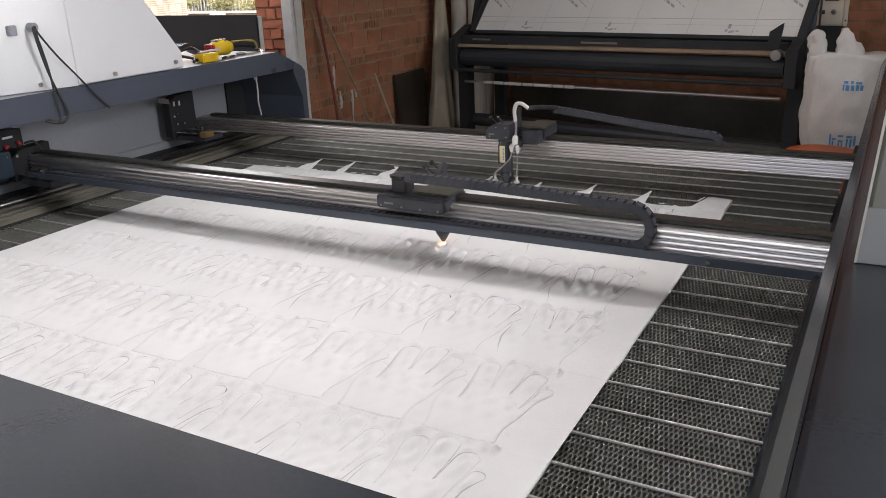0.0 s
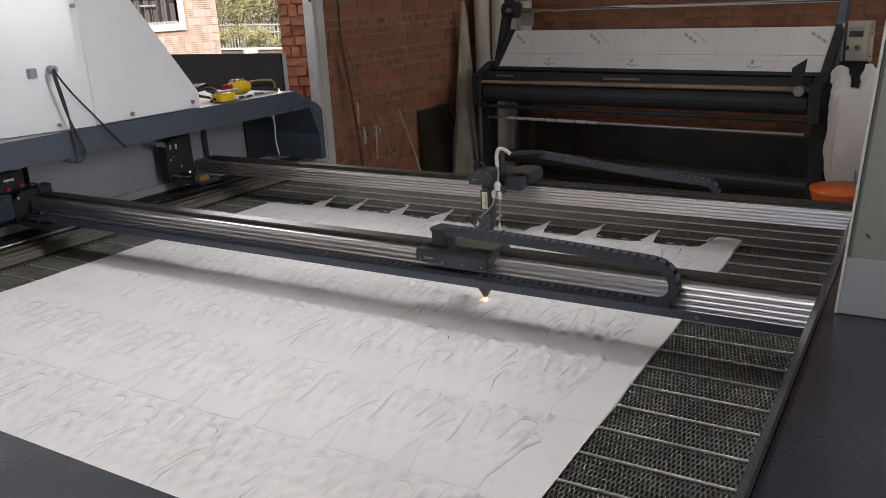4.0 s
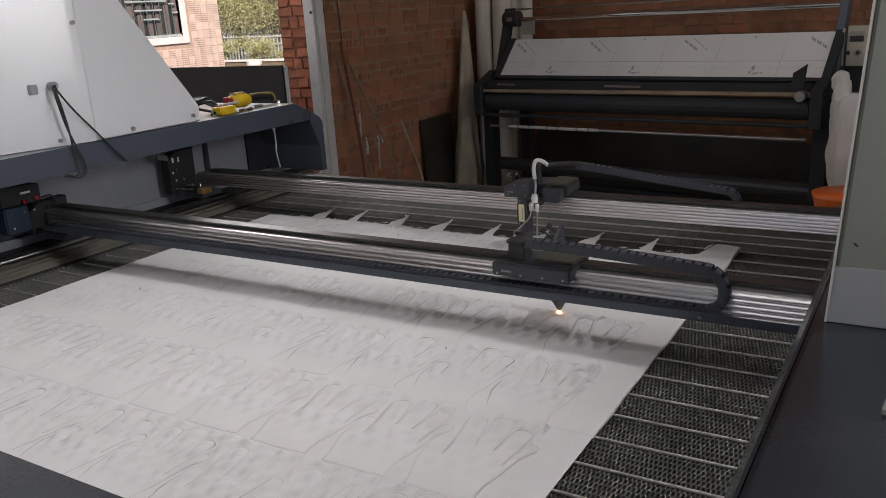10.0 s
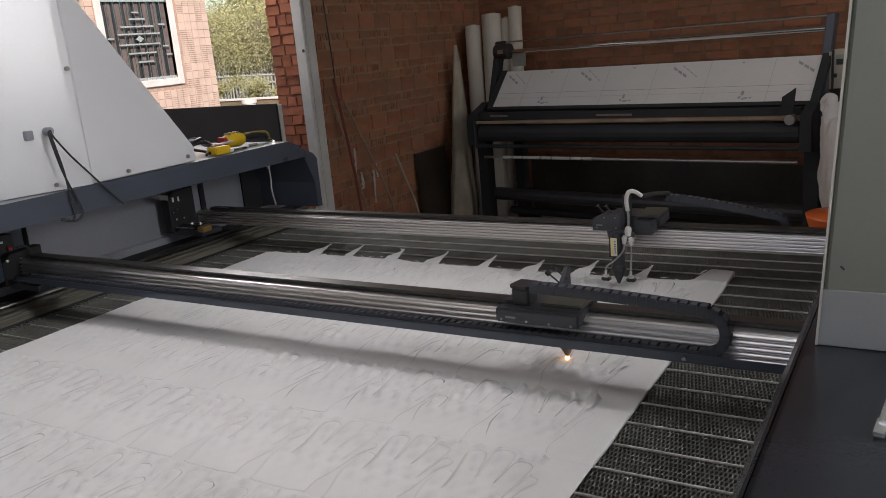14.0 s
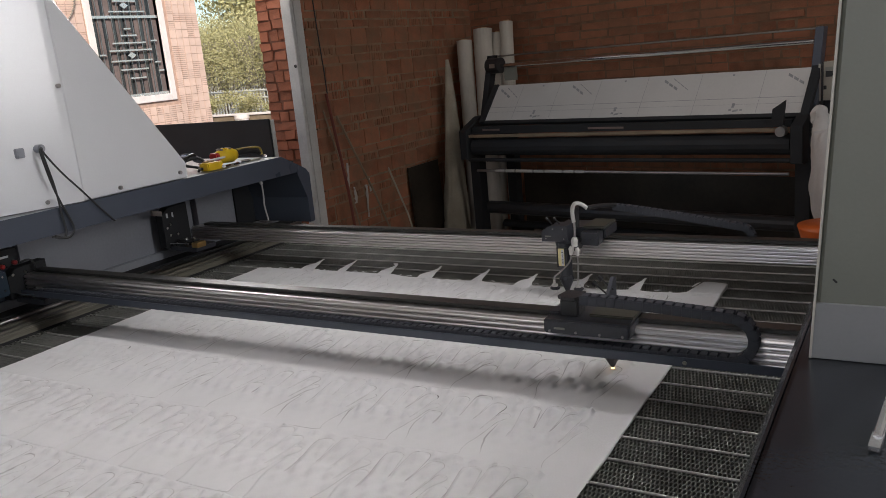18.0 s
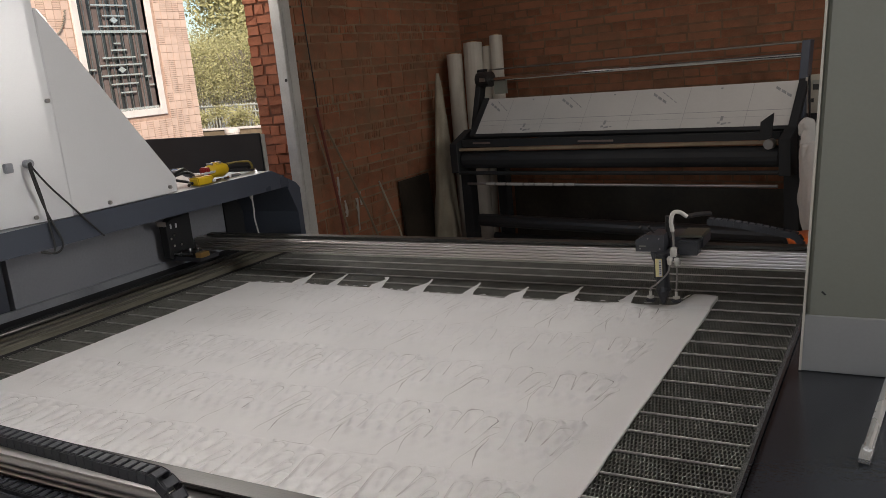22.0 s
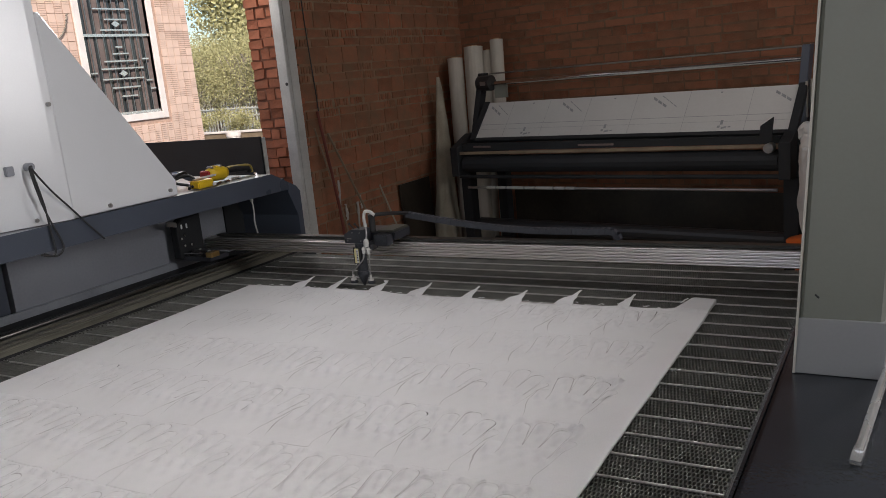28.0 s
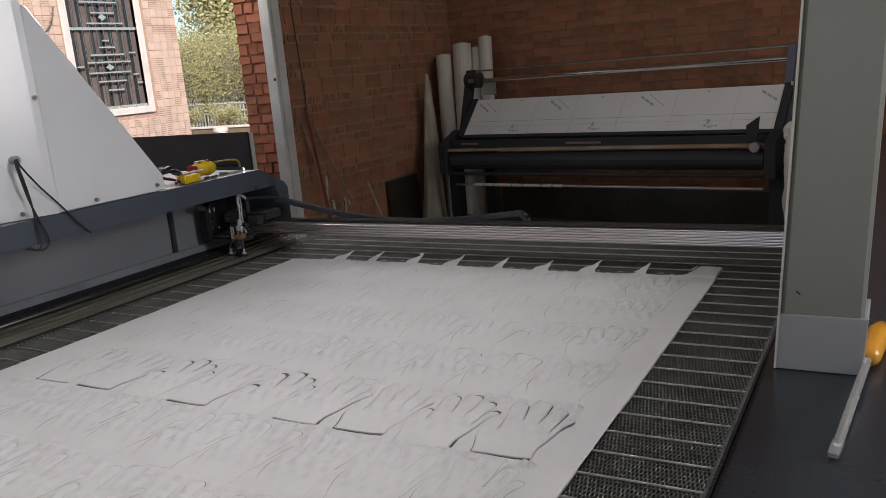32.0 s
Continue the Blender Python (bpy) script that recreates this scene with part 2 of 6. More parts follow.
FABRIC = ramp_mat("white_cut_fabric", (0.742, 0.742, 0.735), 0.85, 0, 0.05, 5, 320, 0.16, 0.15)
CUT = ramp_mat("singed_cut_edge", (0.50, 0.49, 0.48), 0.9, 0, 0.3, 40, 200, 0.1, 0.1)
SLIT_DARK = ramp_mat("slit_shade", (0.015, 0.014, 0.014), 0.9, 0, 0.1, 40, 200, 0.0, 0.1)
YELLOW = ramp_mat("yellow_plastic", (0.72, 0.48, 0.02), 0.4, 0, 0.12, 20, 150, 0.08)
YELLOW_TAG = ramp_mat("pale_yellow_tag", (0.78, 0.70, 0.36), 0.5, 0, 0.1, 30, 200, 0.03)
DULL_RED = ramp_mat("dull_red_paint", (0.14, 0.032, 0.022), 0.7, 0, 0.3, 12, 100, 0.1)
RED = ramp_mat("red_plastic", (0.36, 0.03, 0.03), 0.35, 0, 0.1, 20, 150, 0.05)
ORANGE = ramp_mat("orange_plastic", (0.62, 0.13, 0.02), 0.35, 0, 0.1, 10, 150, 0.04)
BEIGE = ramp_mat("beige_painted_case", (0.38, 0.345, 0.285), 0.5, 0, 0.1, 10, 150, 0.04)
BLUE_BOX = ramp_mat("teal_blue_plastic", (0.020, 0.040, 0.065), 0.4, 0, 0.15, 20, 150, 0.05)
RAIL_DARK = ramp_mat("oiled_dark_rail", (0.040, 0.039, 0.035), 0.36, 0.3, 0.25, 10, 80, 0.05, stretch=(0.4, 6, 6))
CHAIN = ramp_mat("blue_black_nylon", (0.043, 0.046, 0.056), 0.5, 0, 0.25, 30, 260, 0.1)
OLIVE = ramp_mat("olive_anodised", (0.085, 0.085, 0.068), 0.4, 0.4, 0.2, 20, 200, 0.05)
AMBER = ramp_mat("amber_handle", (0.65, 0.30, 0.03), 0.2, 0, 0.1, 10, 150, 0.02)
AMBER_DULL = ramp_mat("olive_yellow_plastic", (0.26, 0.20, 0.04), 0.45, 0, 0.15, 20, 150, 0.08)
OLIVE_RAIL = ramp_mat("dusty_extruded_rail", (0.20, 0.192, 0.155), 0.42, 0.5, 0.45, 10, 80, 0.05, stretch=(9, 0.4, 6))
GUIDE_STEEL = ramp_mat("pale_guide_strip", (0.30, 0.32, 0.35), 0.45, 0.3, 0.2, 8, 80, 0.05)
BRASS = ramp_mat("brass", (0.55, 0.36, 0.14), 0.35, 0.9, 0.15, 20, 150, 0.03)
PALE_HOSE = ramp_mat("pale_silicone", (0.56, 0.55, 0.52), 0.35, 0, 0.1, 20, 150, 0.03)
RUBBER = ramp_mat("black_cable", (0.02, 0.02, 0.021), 0.5, 0, 0.15, 20, 150, 0.05)
WOOD = ramp_mat("dusty_wood", (0.36, 0.24, 0.13), 0.7, 0, 0.25, 6, 60, 0.2, stretch=(1, 12, 12))
DUSTY_WOOD = ramp_mat("grey_brown_wood", (0.22, 0.165, 0.11), 0.75, 0, 0.3, 6, 60, 0.2)
MURKY_BROWN = ramp_mat("murky_dark_brown", (0.030, 0.024, 0.018), 0.35, 0, 0.6, 3, 30, 0.1, 0.4)
FILM = ramp_mat("film_covered_board", (0.54, 0.53, 0.51), 0.3, 0, 0.06, 3, 60, 0.05, 0.5)
INK = ramp_mat("grey_print", (0.27, 0.275, 0.285), 0.6, 0, 0.2, 30, 100, 0.0)
BAG = ramp_mat("white_plastic_film", (0.50, 0.49, 0.47), 0.4, 0, 0.08, 8, 60, 0.5)
BAG_BLUE = ramp_mat("blue_print", (0.06, 0.22, 0.45), 0.5, 0, 0.1, 8, 60, 0.0)
DUSTY_CLOTH = ramp_mat("dusty_cloth", (0.33, 0.30, 0.235), 0.9, 0, 0.25, 6, 150, 0.2)
ROLL_CLOTH = ramp_mat("rolled_cloth", (0.47, 0.44, 0.385), 0.85, 0, 0.1, 6, 150, 0.2)
TILE = ramp_mat("salmon_tile", (0.72, 0.515, 0.42), 0.5, 0, 0.10, 4, 60, 0.05, per_object=0.2)
GROUT = ramp_mat("tile_grout", (0.50, 0.33, 0.255), 0.9, 0, 0.2, 20, 100, 0.1)
STONE = ramp_mat("window_stone", (0.82, 0.74, 0.70), 0.6, 0, 0.1, 6, 60, 0.1)
STEEL_BAR = ramp_mat("stainless_grille", (0.75, 0.75, 0.74), 0.25, 0.8, 0.08, 8, 60, 0.02)
GLASS_DARK = ramp_mat("dark_window_glass", (0.03, 0.035, 0.04), 0.08, 0, 0.2, 2, 30, 0.0, 0.8)
CURTAIN = ramp_mat("window_curtain", (0.16, 0.12, 0.11), 0.9, 0, 0.3, 4, 40, 0.1)
LEAF = ramp_mat("hedge_leaf", (0.33, 0.305, 0.155), 0.5, 0, 0.6, 3, 60, 0.0, 0.3, per_object=0.5)
TRUNK = ramp_mat("grey_stem", (0.28, 0.24, 0.19), 0.9, 0, 0.3, 12, 80, 0.2)
FENCE = ramp_mat("white_fence", (0.58, 0.58, 0.56), 0.5, 0, 0.1, 8, 60, 0.05)
GROUND = ramp_mat("pale_paving", (0.40, 0.38, 0.34), 0.9, 0, 0.2, 0.6, 12, 0.2)
SPARK = glow_mat("cutting_spark", (1.0, 0.45, 0.14), 16.0)

BED = 0.9        # height of the conveyor's top
TOP = 1.18       # height of the machine's covers

# ---- the building ----
XW = -2.36       # inner face of the side wall
WT = 0.37
b = bmn()
box(b, -40, 40, -40, 60, -0.3, -0.02)
setting("ground", b, GROUND)
b = bmn()
box(b, XW - WT, 2.9, -5.7, 5.2, -0.018, 0.0)
setting("floor", b, CONCRETE)
b = bmn()
# unseen roof openings added above the overhead lamps, closed by opaque panels
LAMP_OPENINGS = ((-2.45, 0.95, -4.0, -1.2), (1.35, 2.15, -0.1, 0.7))
box(b, XW - WT, 3.1, -5.7, -4.0, 6.5, 6.6)
box(b, XW - WT, -2.45, -4.0, -1.2, 6.5, 6.6)
box(b, 0.95, 3.1, -4.0, -1.2, 6.5, 6.6)
box(b, XW - WT, 3.1, -1.2, -0.1, 6.5, 6.6)
box(b, XW - WT, 1.35, -0.1, 0.7, 6.5, 6.6)
box(b, 2.15, 3.1, -0.1, 0.7, 6.5, 6.6)
box(b, XW - WT, 3.1, 0.7, 5.6, 6.5, 6.6)
setting("ceiling", b, SHEET_ROOF)
for n, (x0, x1, y0, y1) in enumerate(LAMP_OPENINGS):
    b = bmn()
    box(b, x0 - 0.05, x1 + 0.05, y0 - 0.05, y1 + 0.05, 6.604, 6.614)
    setting("skylight_%d" % (n + 1), b, PALE_PANEL, "unseen opaque panel over a roof opening")
b = bmn()
box(b, XW - WT, XW, -5.7, -2.2, 0, 6.5)
box(b, XW - WT, XW, -2.2, 2.28, 2.95, 6.5)
setting("wall_side_front", b, PLASTER)
# unseen wall; its high far opening is cut for the added wall fill
b = bmn()
box(b, 2.75, 3.0, -5.7, -0.90, 0, 6.5)
box(b, 2.75, 3.0, -0.14, 1.75, 0, 6.5)
box(b, 2.75, 3.0, 2.85, 5.5, 0, 6.5)
box(b, 2.75, 3.0, 1.75, 2.85, 0, 3.05)
box(b, 2.75, 3.0, 1.75, 2.85, 4.15, 6.5)
box(b, 2.75, 3.0, -0.90, -0.14, 2.76, 6.5)
box(b, 2.75, 3.0, -0.90, -0.14, 0, 1.36)
setting("wall_right", b, PLASTER)
# two unseen slabs, added to keep the sun out of the right wall's openings
b = bmn()
box(b, 3.002, 6.2, -4.5, 2.5, 3.0, 3.06)
setting("sun_block_right", b, SHEET_ROOF)
b = bmn()
box(b, 3.002, 5.2, -0.6, 4.2, 4.22, 4.28)
setting("sun_block_far", b, SHEET_ROOF)
b = bmn()
box(b, XW - WT, -0.5, -5.9, -5.702, 0, 6.5)
box(b, 2.1, 3.0, -5.9, -5.702, 0, 6.5)
box(b, -0.5, 2.1, -5.9, -5.702, 3.0, 6.5)
setting("wall_behind", b, PLASTER)

# white metal door post on the reveal
door = thing("door_frame", (-2.41, 2.25, 0), "white painted metal door post on the brick reveal", "door frame")
b = bmn()
box(b, -2.44, -2.335, 2.19, 2.276, 0.0, 2.95, 0.006)
part("post", b, JAMB_PAINT, door, local=False)
b = bmn()
box(b, -2.372, -2.332, 2.16, 2.188, 0.0, 2.95, 0.004)
part("stop_strip", b, JAMB_PAINT, door, local=False)
b = bmn()
tube(b, [(-2.35, 2.1585, 1.557), (-2.35, 2.1625, 1.557)], 0.011, 10)
part("bolt_hole", b, BLACK_PLASTIC, door, "dark round bolt hole", local=False)

# ---- laser cutting machine: the fixed body ----
machine = thing("laser_cutting_machine", (0.1, -0.6, 0), "large dark blue-grey laser cutting machine with open bed", "machine")
b = bmn()
box(b, 1.05, 1.80, -2.02, 1.25, TOP - 0.03, TOP, 0.006)
part("right_cover", b, DARK_PAINT, machine, "charcoal painted steel side table", local=False)
b = bmn()
prism(b, [(1.030, TOP - 0.040), (1.0465, TOP - 0.003), (1.0495, TOP - 0.003), (1.0495, TOP - 0.04)], 1, -1.714, 0.95)
part("edge_lip", b, DARK_PAINT, machine, local=False)
b = bmn()
box(b, 1.046, 1.0485, -1.72, 0.95, 0.86, TOP - 0.042)
part("right_inner_wall", b, DARK_PAINT, machine, local=False)
b = bmn()
box(b, 1.058, 1.78, -1.99, 1.2, 0.0, TOP - 0.032)
part("right_body", b, BLUE_PAINT, machine, local=False)
b = bmn()
box(b, -1.75, 1.048, -2.02, -1.715, TOP - 0.03, TOP, 0.006)
part("front_cover", b, DARK_PAINT, machine, "charcoal painted front cover", local=False)
b = bmn()
box(b, -1.73, 1.05, -1.99, -1.74, 0.0, TOP - 0.032)
part("front_body", b, BLUE_PAINT, machine, local=False)
b = bmn()
prism(b, [(-1.712, 1.165), (0.30, 1.165), (0.345, 1.06), (0.345, 0.965), (0.372, 0.965), (0.372, 1.15), (0.352, 1.172), (0.225, 1.235), (-1.712, 1.235)], 0, -1.75, -0.865)
part("left_cover", b, BLUE_PAINT, machine, "dark blue painted cover over the side rail", local=False)
b = bmn()
box(b, -1.18, -1.15, -0.66, 0.02, 0.955, 1.163)
part("left_inner_panel", b, GREY_PANEL, machine, "grey sheet steel inner panel", local=False)
b = bmn()
box(b, -1.178, -1.152, 0.05, 0.24, 0.955, 1.163)
part("left_inner_panel", b, GREY_PANEL, machine, "grey sheet steel inner panel", local=False)
b = bmn()
box(b, -1.18, -1.150, 0.245, 0.62, 0.50, 1.163)
part("left_end_plate", b, BLACK_SHEET, machine, local=False)
b = bmn()
box(b, -1.182, -1.162, -1.70, -0.67, 0.955, 1.163)
part("left_inner_sheet", b, BLUE_PAINT, machine, local=False)
b = bmn()
box(b, -1.70, -1.33, -1.70, 0.340, 0.0, 1.15)
part("left_body", b, BLUE_PAINT, machine, local=False)
b = bmn()
box(b, -1.328, 1.045, 0.80, 0.84, 0.0, 0.70)
part("rear_body", b, BLACK_SHEET, machine, local=False)
b = bmn()
box(b, -1.299, 1.045, -1.70, 0.79, 0.60, 0.64)
part("bed_tray", b, BLUE_PAINT, machine, local=False)
for x0, x1, z1, mt, nm in ((-1.298, -1.152, 0.952, BLACK_SHEET, "rail_base"), (-1.150, -1.135, 0.960, GUIDE_STEEL, "guide_strip"), (-1.133, -1.062, 0.936, BLACK_SHEET, "rail_base"),
                           (-1.060, -1.040, 0.918, OLIVE_RAIL, "bed_edge_profile"), (-1.0385, -1.018, 0.923, OLIVE_RAIL, "bed_edge_profile"), (-1.0165, -1.000, 0.919, OLIVE_RAIL, "bed_edge_profile"),
                           (-0.9985, -0.978, 0.922, OLIVE_RAIL, "bed_edge_profile"), (-0.9765, -0.958, 0.917, OLIVE_RAIL, "bed_edge_profile"), (-0.956, -0.928, 0.900, BLACK_SHEET, "bed_edge_profile"), (0.99, 1.028, 0.91, BLACK_SHEET, "bed_edge_profile")):
    b = bmn()
    box(b, x0, x1, -1.71, 0.78 if x1 > 0 else 0.5, 0.80, z1, 0.003)
    part(nm, b, mt, machine, local=False)
b = bmn()
tube(b, [(-1.050, -1.71, 0.927), (-1.050, 0.5, 0.927)], 0.0065, 14)
part("guide_rail", b, ALU_DARK, machine, "polished round guide rail", local=False, smooth=True)

# ---- the conveyor: steel net on rods, with the fabric that lies on it ----
conveyor = thing("conveyor_mesh", (0.0, -0.6, BED), "grimy steel honeycomb conveyor net with cross rods", "conveyor")
PITCH = 0.0785
b = bmn()
tube(b, [(-0.922, 0, 0), (0.985, 0, 0)], 0.0023, 8)
rod_mesh_ob = part("rod", b, ROD_STEEL, conveyor)
rod_mesh_ob.matrix_basis = pose(0, -0.075 + 0.6 + PITCH * 6, 0.0008)
rod_data = rod_mesh_ob.data
for i in range(1, 29):
    shared("rod", rod_data, conveyor, pose(0, -0.075 + 0.6 + PITCH * (6 - i), 0.0008))


def net(x0, x1, y0, y1):
    """Long hexagonal holes with thin walls, row against row."""
    verts, faces = [], []
    w, p, depth, wall = 0.0066, PITCH / 6, 0.005, 0.00105
    b, a = p * 0.66, p * 0.34
    ring = ((w / 2, -a), (w / 2, a), (0, b), (-w / 2, a), (-w / 2, -a), (0, -b))
    hole = ((w / 2 - wall, -a + wall * 0.3), (w / 2 - wall, a - wall * 0.3), (0, b - wall * 1.6), (-w / 2 + wall, a - wall * 0.3), (-w / 2 + wall, -a + wall * 0.3), (0, -b + wall * 1.6))
    for r in range(int((y1 - y0) / p)):
        y = y0 + r * p
        for c in range(int((x1 - x0) / w)):
            x = x0 + (c + (0.5 if r % 2 else 0)) * w
            dz = 0.0004 * math.sin(r * 1.9 + c * 0.7)
            k = len(verts)
            verts += [(x + u, y + v, dz) for u, v in ring] + [(x + u, y + v, dz) for u, v in hole] + [(x + u, y + v, -depth) for u, v in hole]
            for i in range(6):
                j = (i + 1) % 6
                faces += [(k + i, k + j, k + 6 + j, k + 6 + i), (k + 6 + i, k + 6 + j, k + 12 + j, k + 12 + i)]
    return verts, faces


net_v, net_f = [], []
for rect in ((0.70, 0.985, -1.70, 0.39), (-0.985, -0.70, -1.70, 0.39), (-0.70, 0.70, -0.24, 0.39)):
    v, f = net(*rect)
    k = len(net_v)
    net_v += [(x, y + 0.6, z - 0.001) for x, y, z in v]
    net_f += [tuple(i + k for i in q) for q in f]
me = bpy.data.meshes.new("net")
me.from_pydata(net_v, [], net_f)
me.materials.append(MESH_STEEL)
net_ob = new("net", me)
net_ob.parent = conveyor
tagged(net_ob, "grimy honeycomb steel net", "", "", "stuff")
b = bmn()
for k in range(168):
    y = -1.09 + k * PITCH / 6
    box(b, -0.914, -0.9025, y - 0.0032, y + 0.0032, 0.0005, 0.0045)
    box(b, -0.9005, -0.8965, y + 0.0015, y + 0.0105, 0.0005, 0.0035)
tagged(part("edge_chain", b, MESH_STEEL, conveyor, "worn steel edge chain of the net"), "", "", "", "stuff")

# ---- the fabric ----
fabric = thing("fabric_sheet", (0.0, -0.6, BED + 0.005), "white fabric sheet with rows of cut glove outlines on the conveyor", "fabric")
TEETH = (-0.518, -0.390, -0.223, -0.067, 0.098, 0.254, 0.401, 0.554)


def edge_y(x):
    """The torn far edge."""
    y = -0.081 - 0.0115 * math.sin(math.pi * (x + 0.1) / 0.6) + 0.003 * math.sin(x * 19) + 0.002 * math.sin(x * 53 + 1)
    if x > 0.666:
        y += 0.085 * min(1, (x - 0.666) / 0.022) - 0.22 * max(0.0, x - 0.70)
    return y


GLOVE_DX, GLOVE_DY = 0.1445, 0.2325
LOOSE = 4                 # the row of gloves that comes loose
ROW0 = -0.098


def glove_at(r, c):
    return 0.603 - GLOVE_DX * c, ROW0 - GLOVE_DY * r


def arc(cx, cy, r, a0, a1, n=5):
    return [(cx + r * math.cos(a), cy + r * math.sin(a)) for a in (a0 + (a1 - a0) * k / n for k in range(n + 1))]


def glove_outline(cx, cy):
    """The closed outline of a glove: cuff, thumb, four fingers, little-finger side."""
    pts = [(-0.045, -0.2250), (-0.0475, -0.208), (-0.053, -0.190), (-0.061, -0.168), (-0.0655, -0.145), (-0.0655, -0.118)]
    pts += arc(-0.0505, -0.1035, 0.0148, math.pi * 0.98, math.pi * 0.02, 7) + [(-0.0350, -0.120), (-0.0335, -0.137), (-0.0325, -0.120), (-0.0385, -0.085)]
    pts += arc(-0.0310, -0.0340, 0.0172, math.pi * 1.0, -math.pi * 0.02, 8) + [(-0.0075, -0.062), (-0.0020, -0.0915), (-0.0008, -0.0915), (-0.0045, -0.058)]
    pts += arc(0.0092, -0.0190, 0.0178, math.pi * 1.0, math.pi * 0.0, 8) + [(0.0298, -0.055), (0.0295, -0.0945), (0.0308, -0.0945), (0.0325, -0.062)]
    pts += arc(0.0497, -0.0400, 0.0160, math.pi * 1.0, math.pi * 0.0, 8) + [(0.0630, -0.075), (0.0585, -0.1245), (0.0597, -0.1245), (0.0648, -0.088)]
    pts += arc(0.0772, -0.0700, 0.0110, math.pi * 1.0, -math.pi * 0.1, 7) + [(0.0810, -0.087), (0.0745, -0.105), (0.0712, -0.134), (0.0670, -0.161), (0.0610, -0.188), (0.0625, -0.208), (0.0640, -0.2215)]
    pts += [(0.030, -0.2250), (0.0, -0.2255)]
    return [(cx + x, cy + y) for x, y in pts]


def cut_distance():
    """How far each millimetre of one glove's cell lies from the nearest cut."""
    line = np.array(glove_outline(0.0, 0.0))
    ends = np.roll(line, -1, axis=0)
    steps = np.linspace(0, 1, 7)[:, None, None]
    pts = (line[None] * (1 - steps) + ends[None] * steps).reshape(-1, 2)
    near = [pts + np.array(shift) for shift in ((0, 0), (GLOVE_DX, 0), (-GLOVE_DX, 0), (0, GLOVE_DY), (0, -GLOVE_DY))]
    pts = np.concatenate(near)
    us, vs = np.arange(147) * 0.001 - 0.073, -np.arange(235) * 0.001
    table = np.empty((147, 235))
    for n, u in enumerate(us):
        d = (pts[None, :, 0] - u) ** 2 + (pts[None, :, 1] - vs[:, None]) ** 2
        table[n] = np.sqrt(d.min(axis=1))
    return table.tolist()


CUT_DISTANCE = cut_distance()


def sheet_z(x, y):
    """Slow waves, and the fingers that sag or lift between their cuts."""
    p = Vector((x * 5, y * 5, 0))
    z = 0.0016 * noise.noise(p) + 0.0009 * noise.noise(p * 3.1)
    down = (ROW0 + 0.004 - y) / GLOVE_DY
    if -0.71 < x < 0.70 and down > 0:
        v = (down - math.floor(down)) * GLOVE_DY - 0.004
        u = (x - 0.603 + GLOVE_DX * 40.505) % GLOVE_DX
        d = CUT_DISTANCE[min(146, int(u * 1000))][min(234, max(0, int(v * 1000)))]
        full = min(1.0, max(0.12, (0.178 - v) / 0.05)) * min(1.0, (v + 0.004) / 0.006) * min(1.0, (0.2285 - v) / 0.008) * min(1.0, max(0.0, (0.683 - x) / 0.005))
        blob = 0.55 + 0.75 * noise.noise(Vector((x * 17, y * 15, 5))) + 0.35 * noise.noise(Vector((x * 46, y * 40, 8)))
        blob += min(1.0, 0.4 + 0.9 * (x + 0.7)) * (0.75 + 0.8 * noise.noise(Vector((x * 6, y * 6, 2)))) * math.cos(2 * math.pi * (u + 0.12 * v) / 0.034) * math.cos(2 * math.pi * v / 0.060)
        z += 0.0070 * min(1.0, 0.6 + 0.6 * (x + 0.7)) * (0.6 if y > -0.4 else min(1.0, 0.6 - 1.6 * (y + 0.4))) * full * max(0.10, blob) * (1 - math.exp(-(d / 0.0075) ** 2))
    for t in TEETH:
        d = math.hypot(x - t + 0.02, y + 0.085)
        if d < 0.06:
            z += 0.005 * (1 - d / 0.06) ** 2
    if y > -0.09 and x > 0.64:
        z += 0.006 * min(1.0, (x - 0.64) / 0.05)
    return max(z, -0.0003 + 0.25 * z)


def refine(b, ox, oy):
    """Splits long edges and lets the flat cloth follow the sheet's relief."""
    for _ in range(7):
        long = [q for q in b.edges if q.calc_length() > 0.009]
        if not long:
            break
        bmesh.ops.subdivide_edges(b, edges=long, cuts=1)
        bmesh.ops.triangulate(b, faces=[f for f in b.faces if len(f.verts) > 3])
    for v in b.verts:
        v.co.z = sheet_z(v.co.x + ox, v.co.y + oy - 0.6)


S_FAR = glove_at(LOOSE, 0)[1] + 0.004
S_NEAR = S_FAR - 0.2315
NX = 520
Y_NEAR = -1.72
verts, faces = [], []


def side_x(i, x, y):
    return x + (0.003 * noise.noise(Vector((0, y * 9, 3))) if i in (0, NX) else 0)


def grid(y_from, y_to, rows, tucked):
    """A stretch of the sheet, from y_from to y_to(x). The tucked row lies under the next stretch."""
    base = len(verts)
    for j in range(rows + 1):
        for i in range(NX + 1):
            x = -0.75 + 1.5 * i / NX
            y = y_from + (y_to(x) - y_from) * j / rows
            low = 0.0009 if j == tucked else 0.0
            y += 2.5 * low * (1 if tucked else -1)
            verts.append((side_x(i, x, y), y + 0.6, sheet_z(x, y) - low))
    for j in range(rows):
        for i in range(NX):
            a = base + j * (NX + 1) + i
            faces.append((a, a + 1, a + NX + 2, a + NX + 1))
    left = [base + j * (NX + 1) for j in range(rows + 1)]
    right = [base + j * (NX + 1) + NX for j in range(rows + 1)]
    far = [base + rows * (NX + 1) + i for i in range(NX + 1)]
    return left, right, far


def skirt(ring):
    base = len(verts)
    for r in ring:
        verts.append((verts[r][0], verts[r][1], -0.0035))
    for k in range(len(ring) - 1):
        faces.append((ring[k], base + k, base + k + 1, ring[k + 1]))


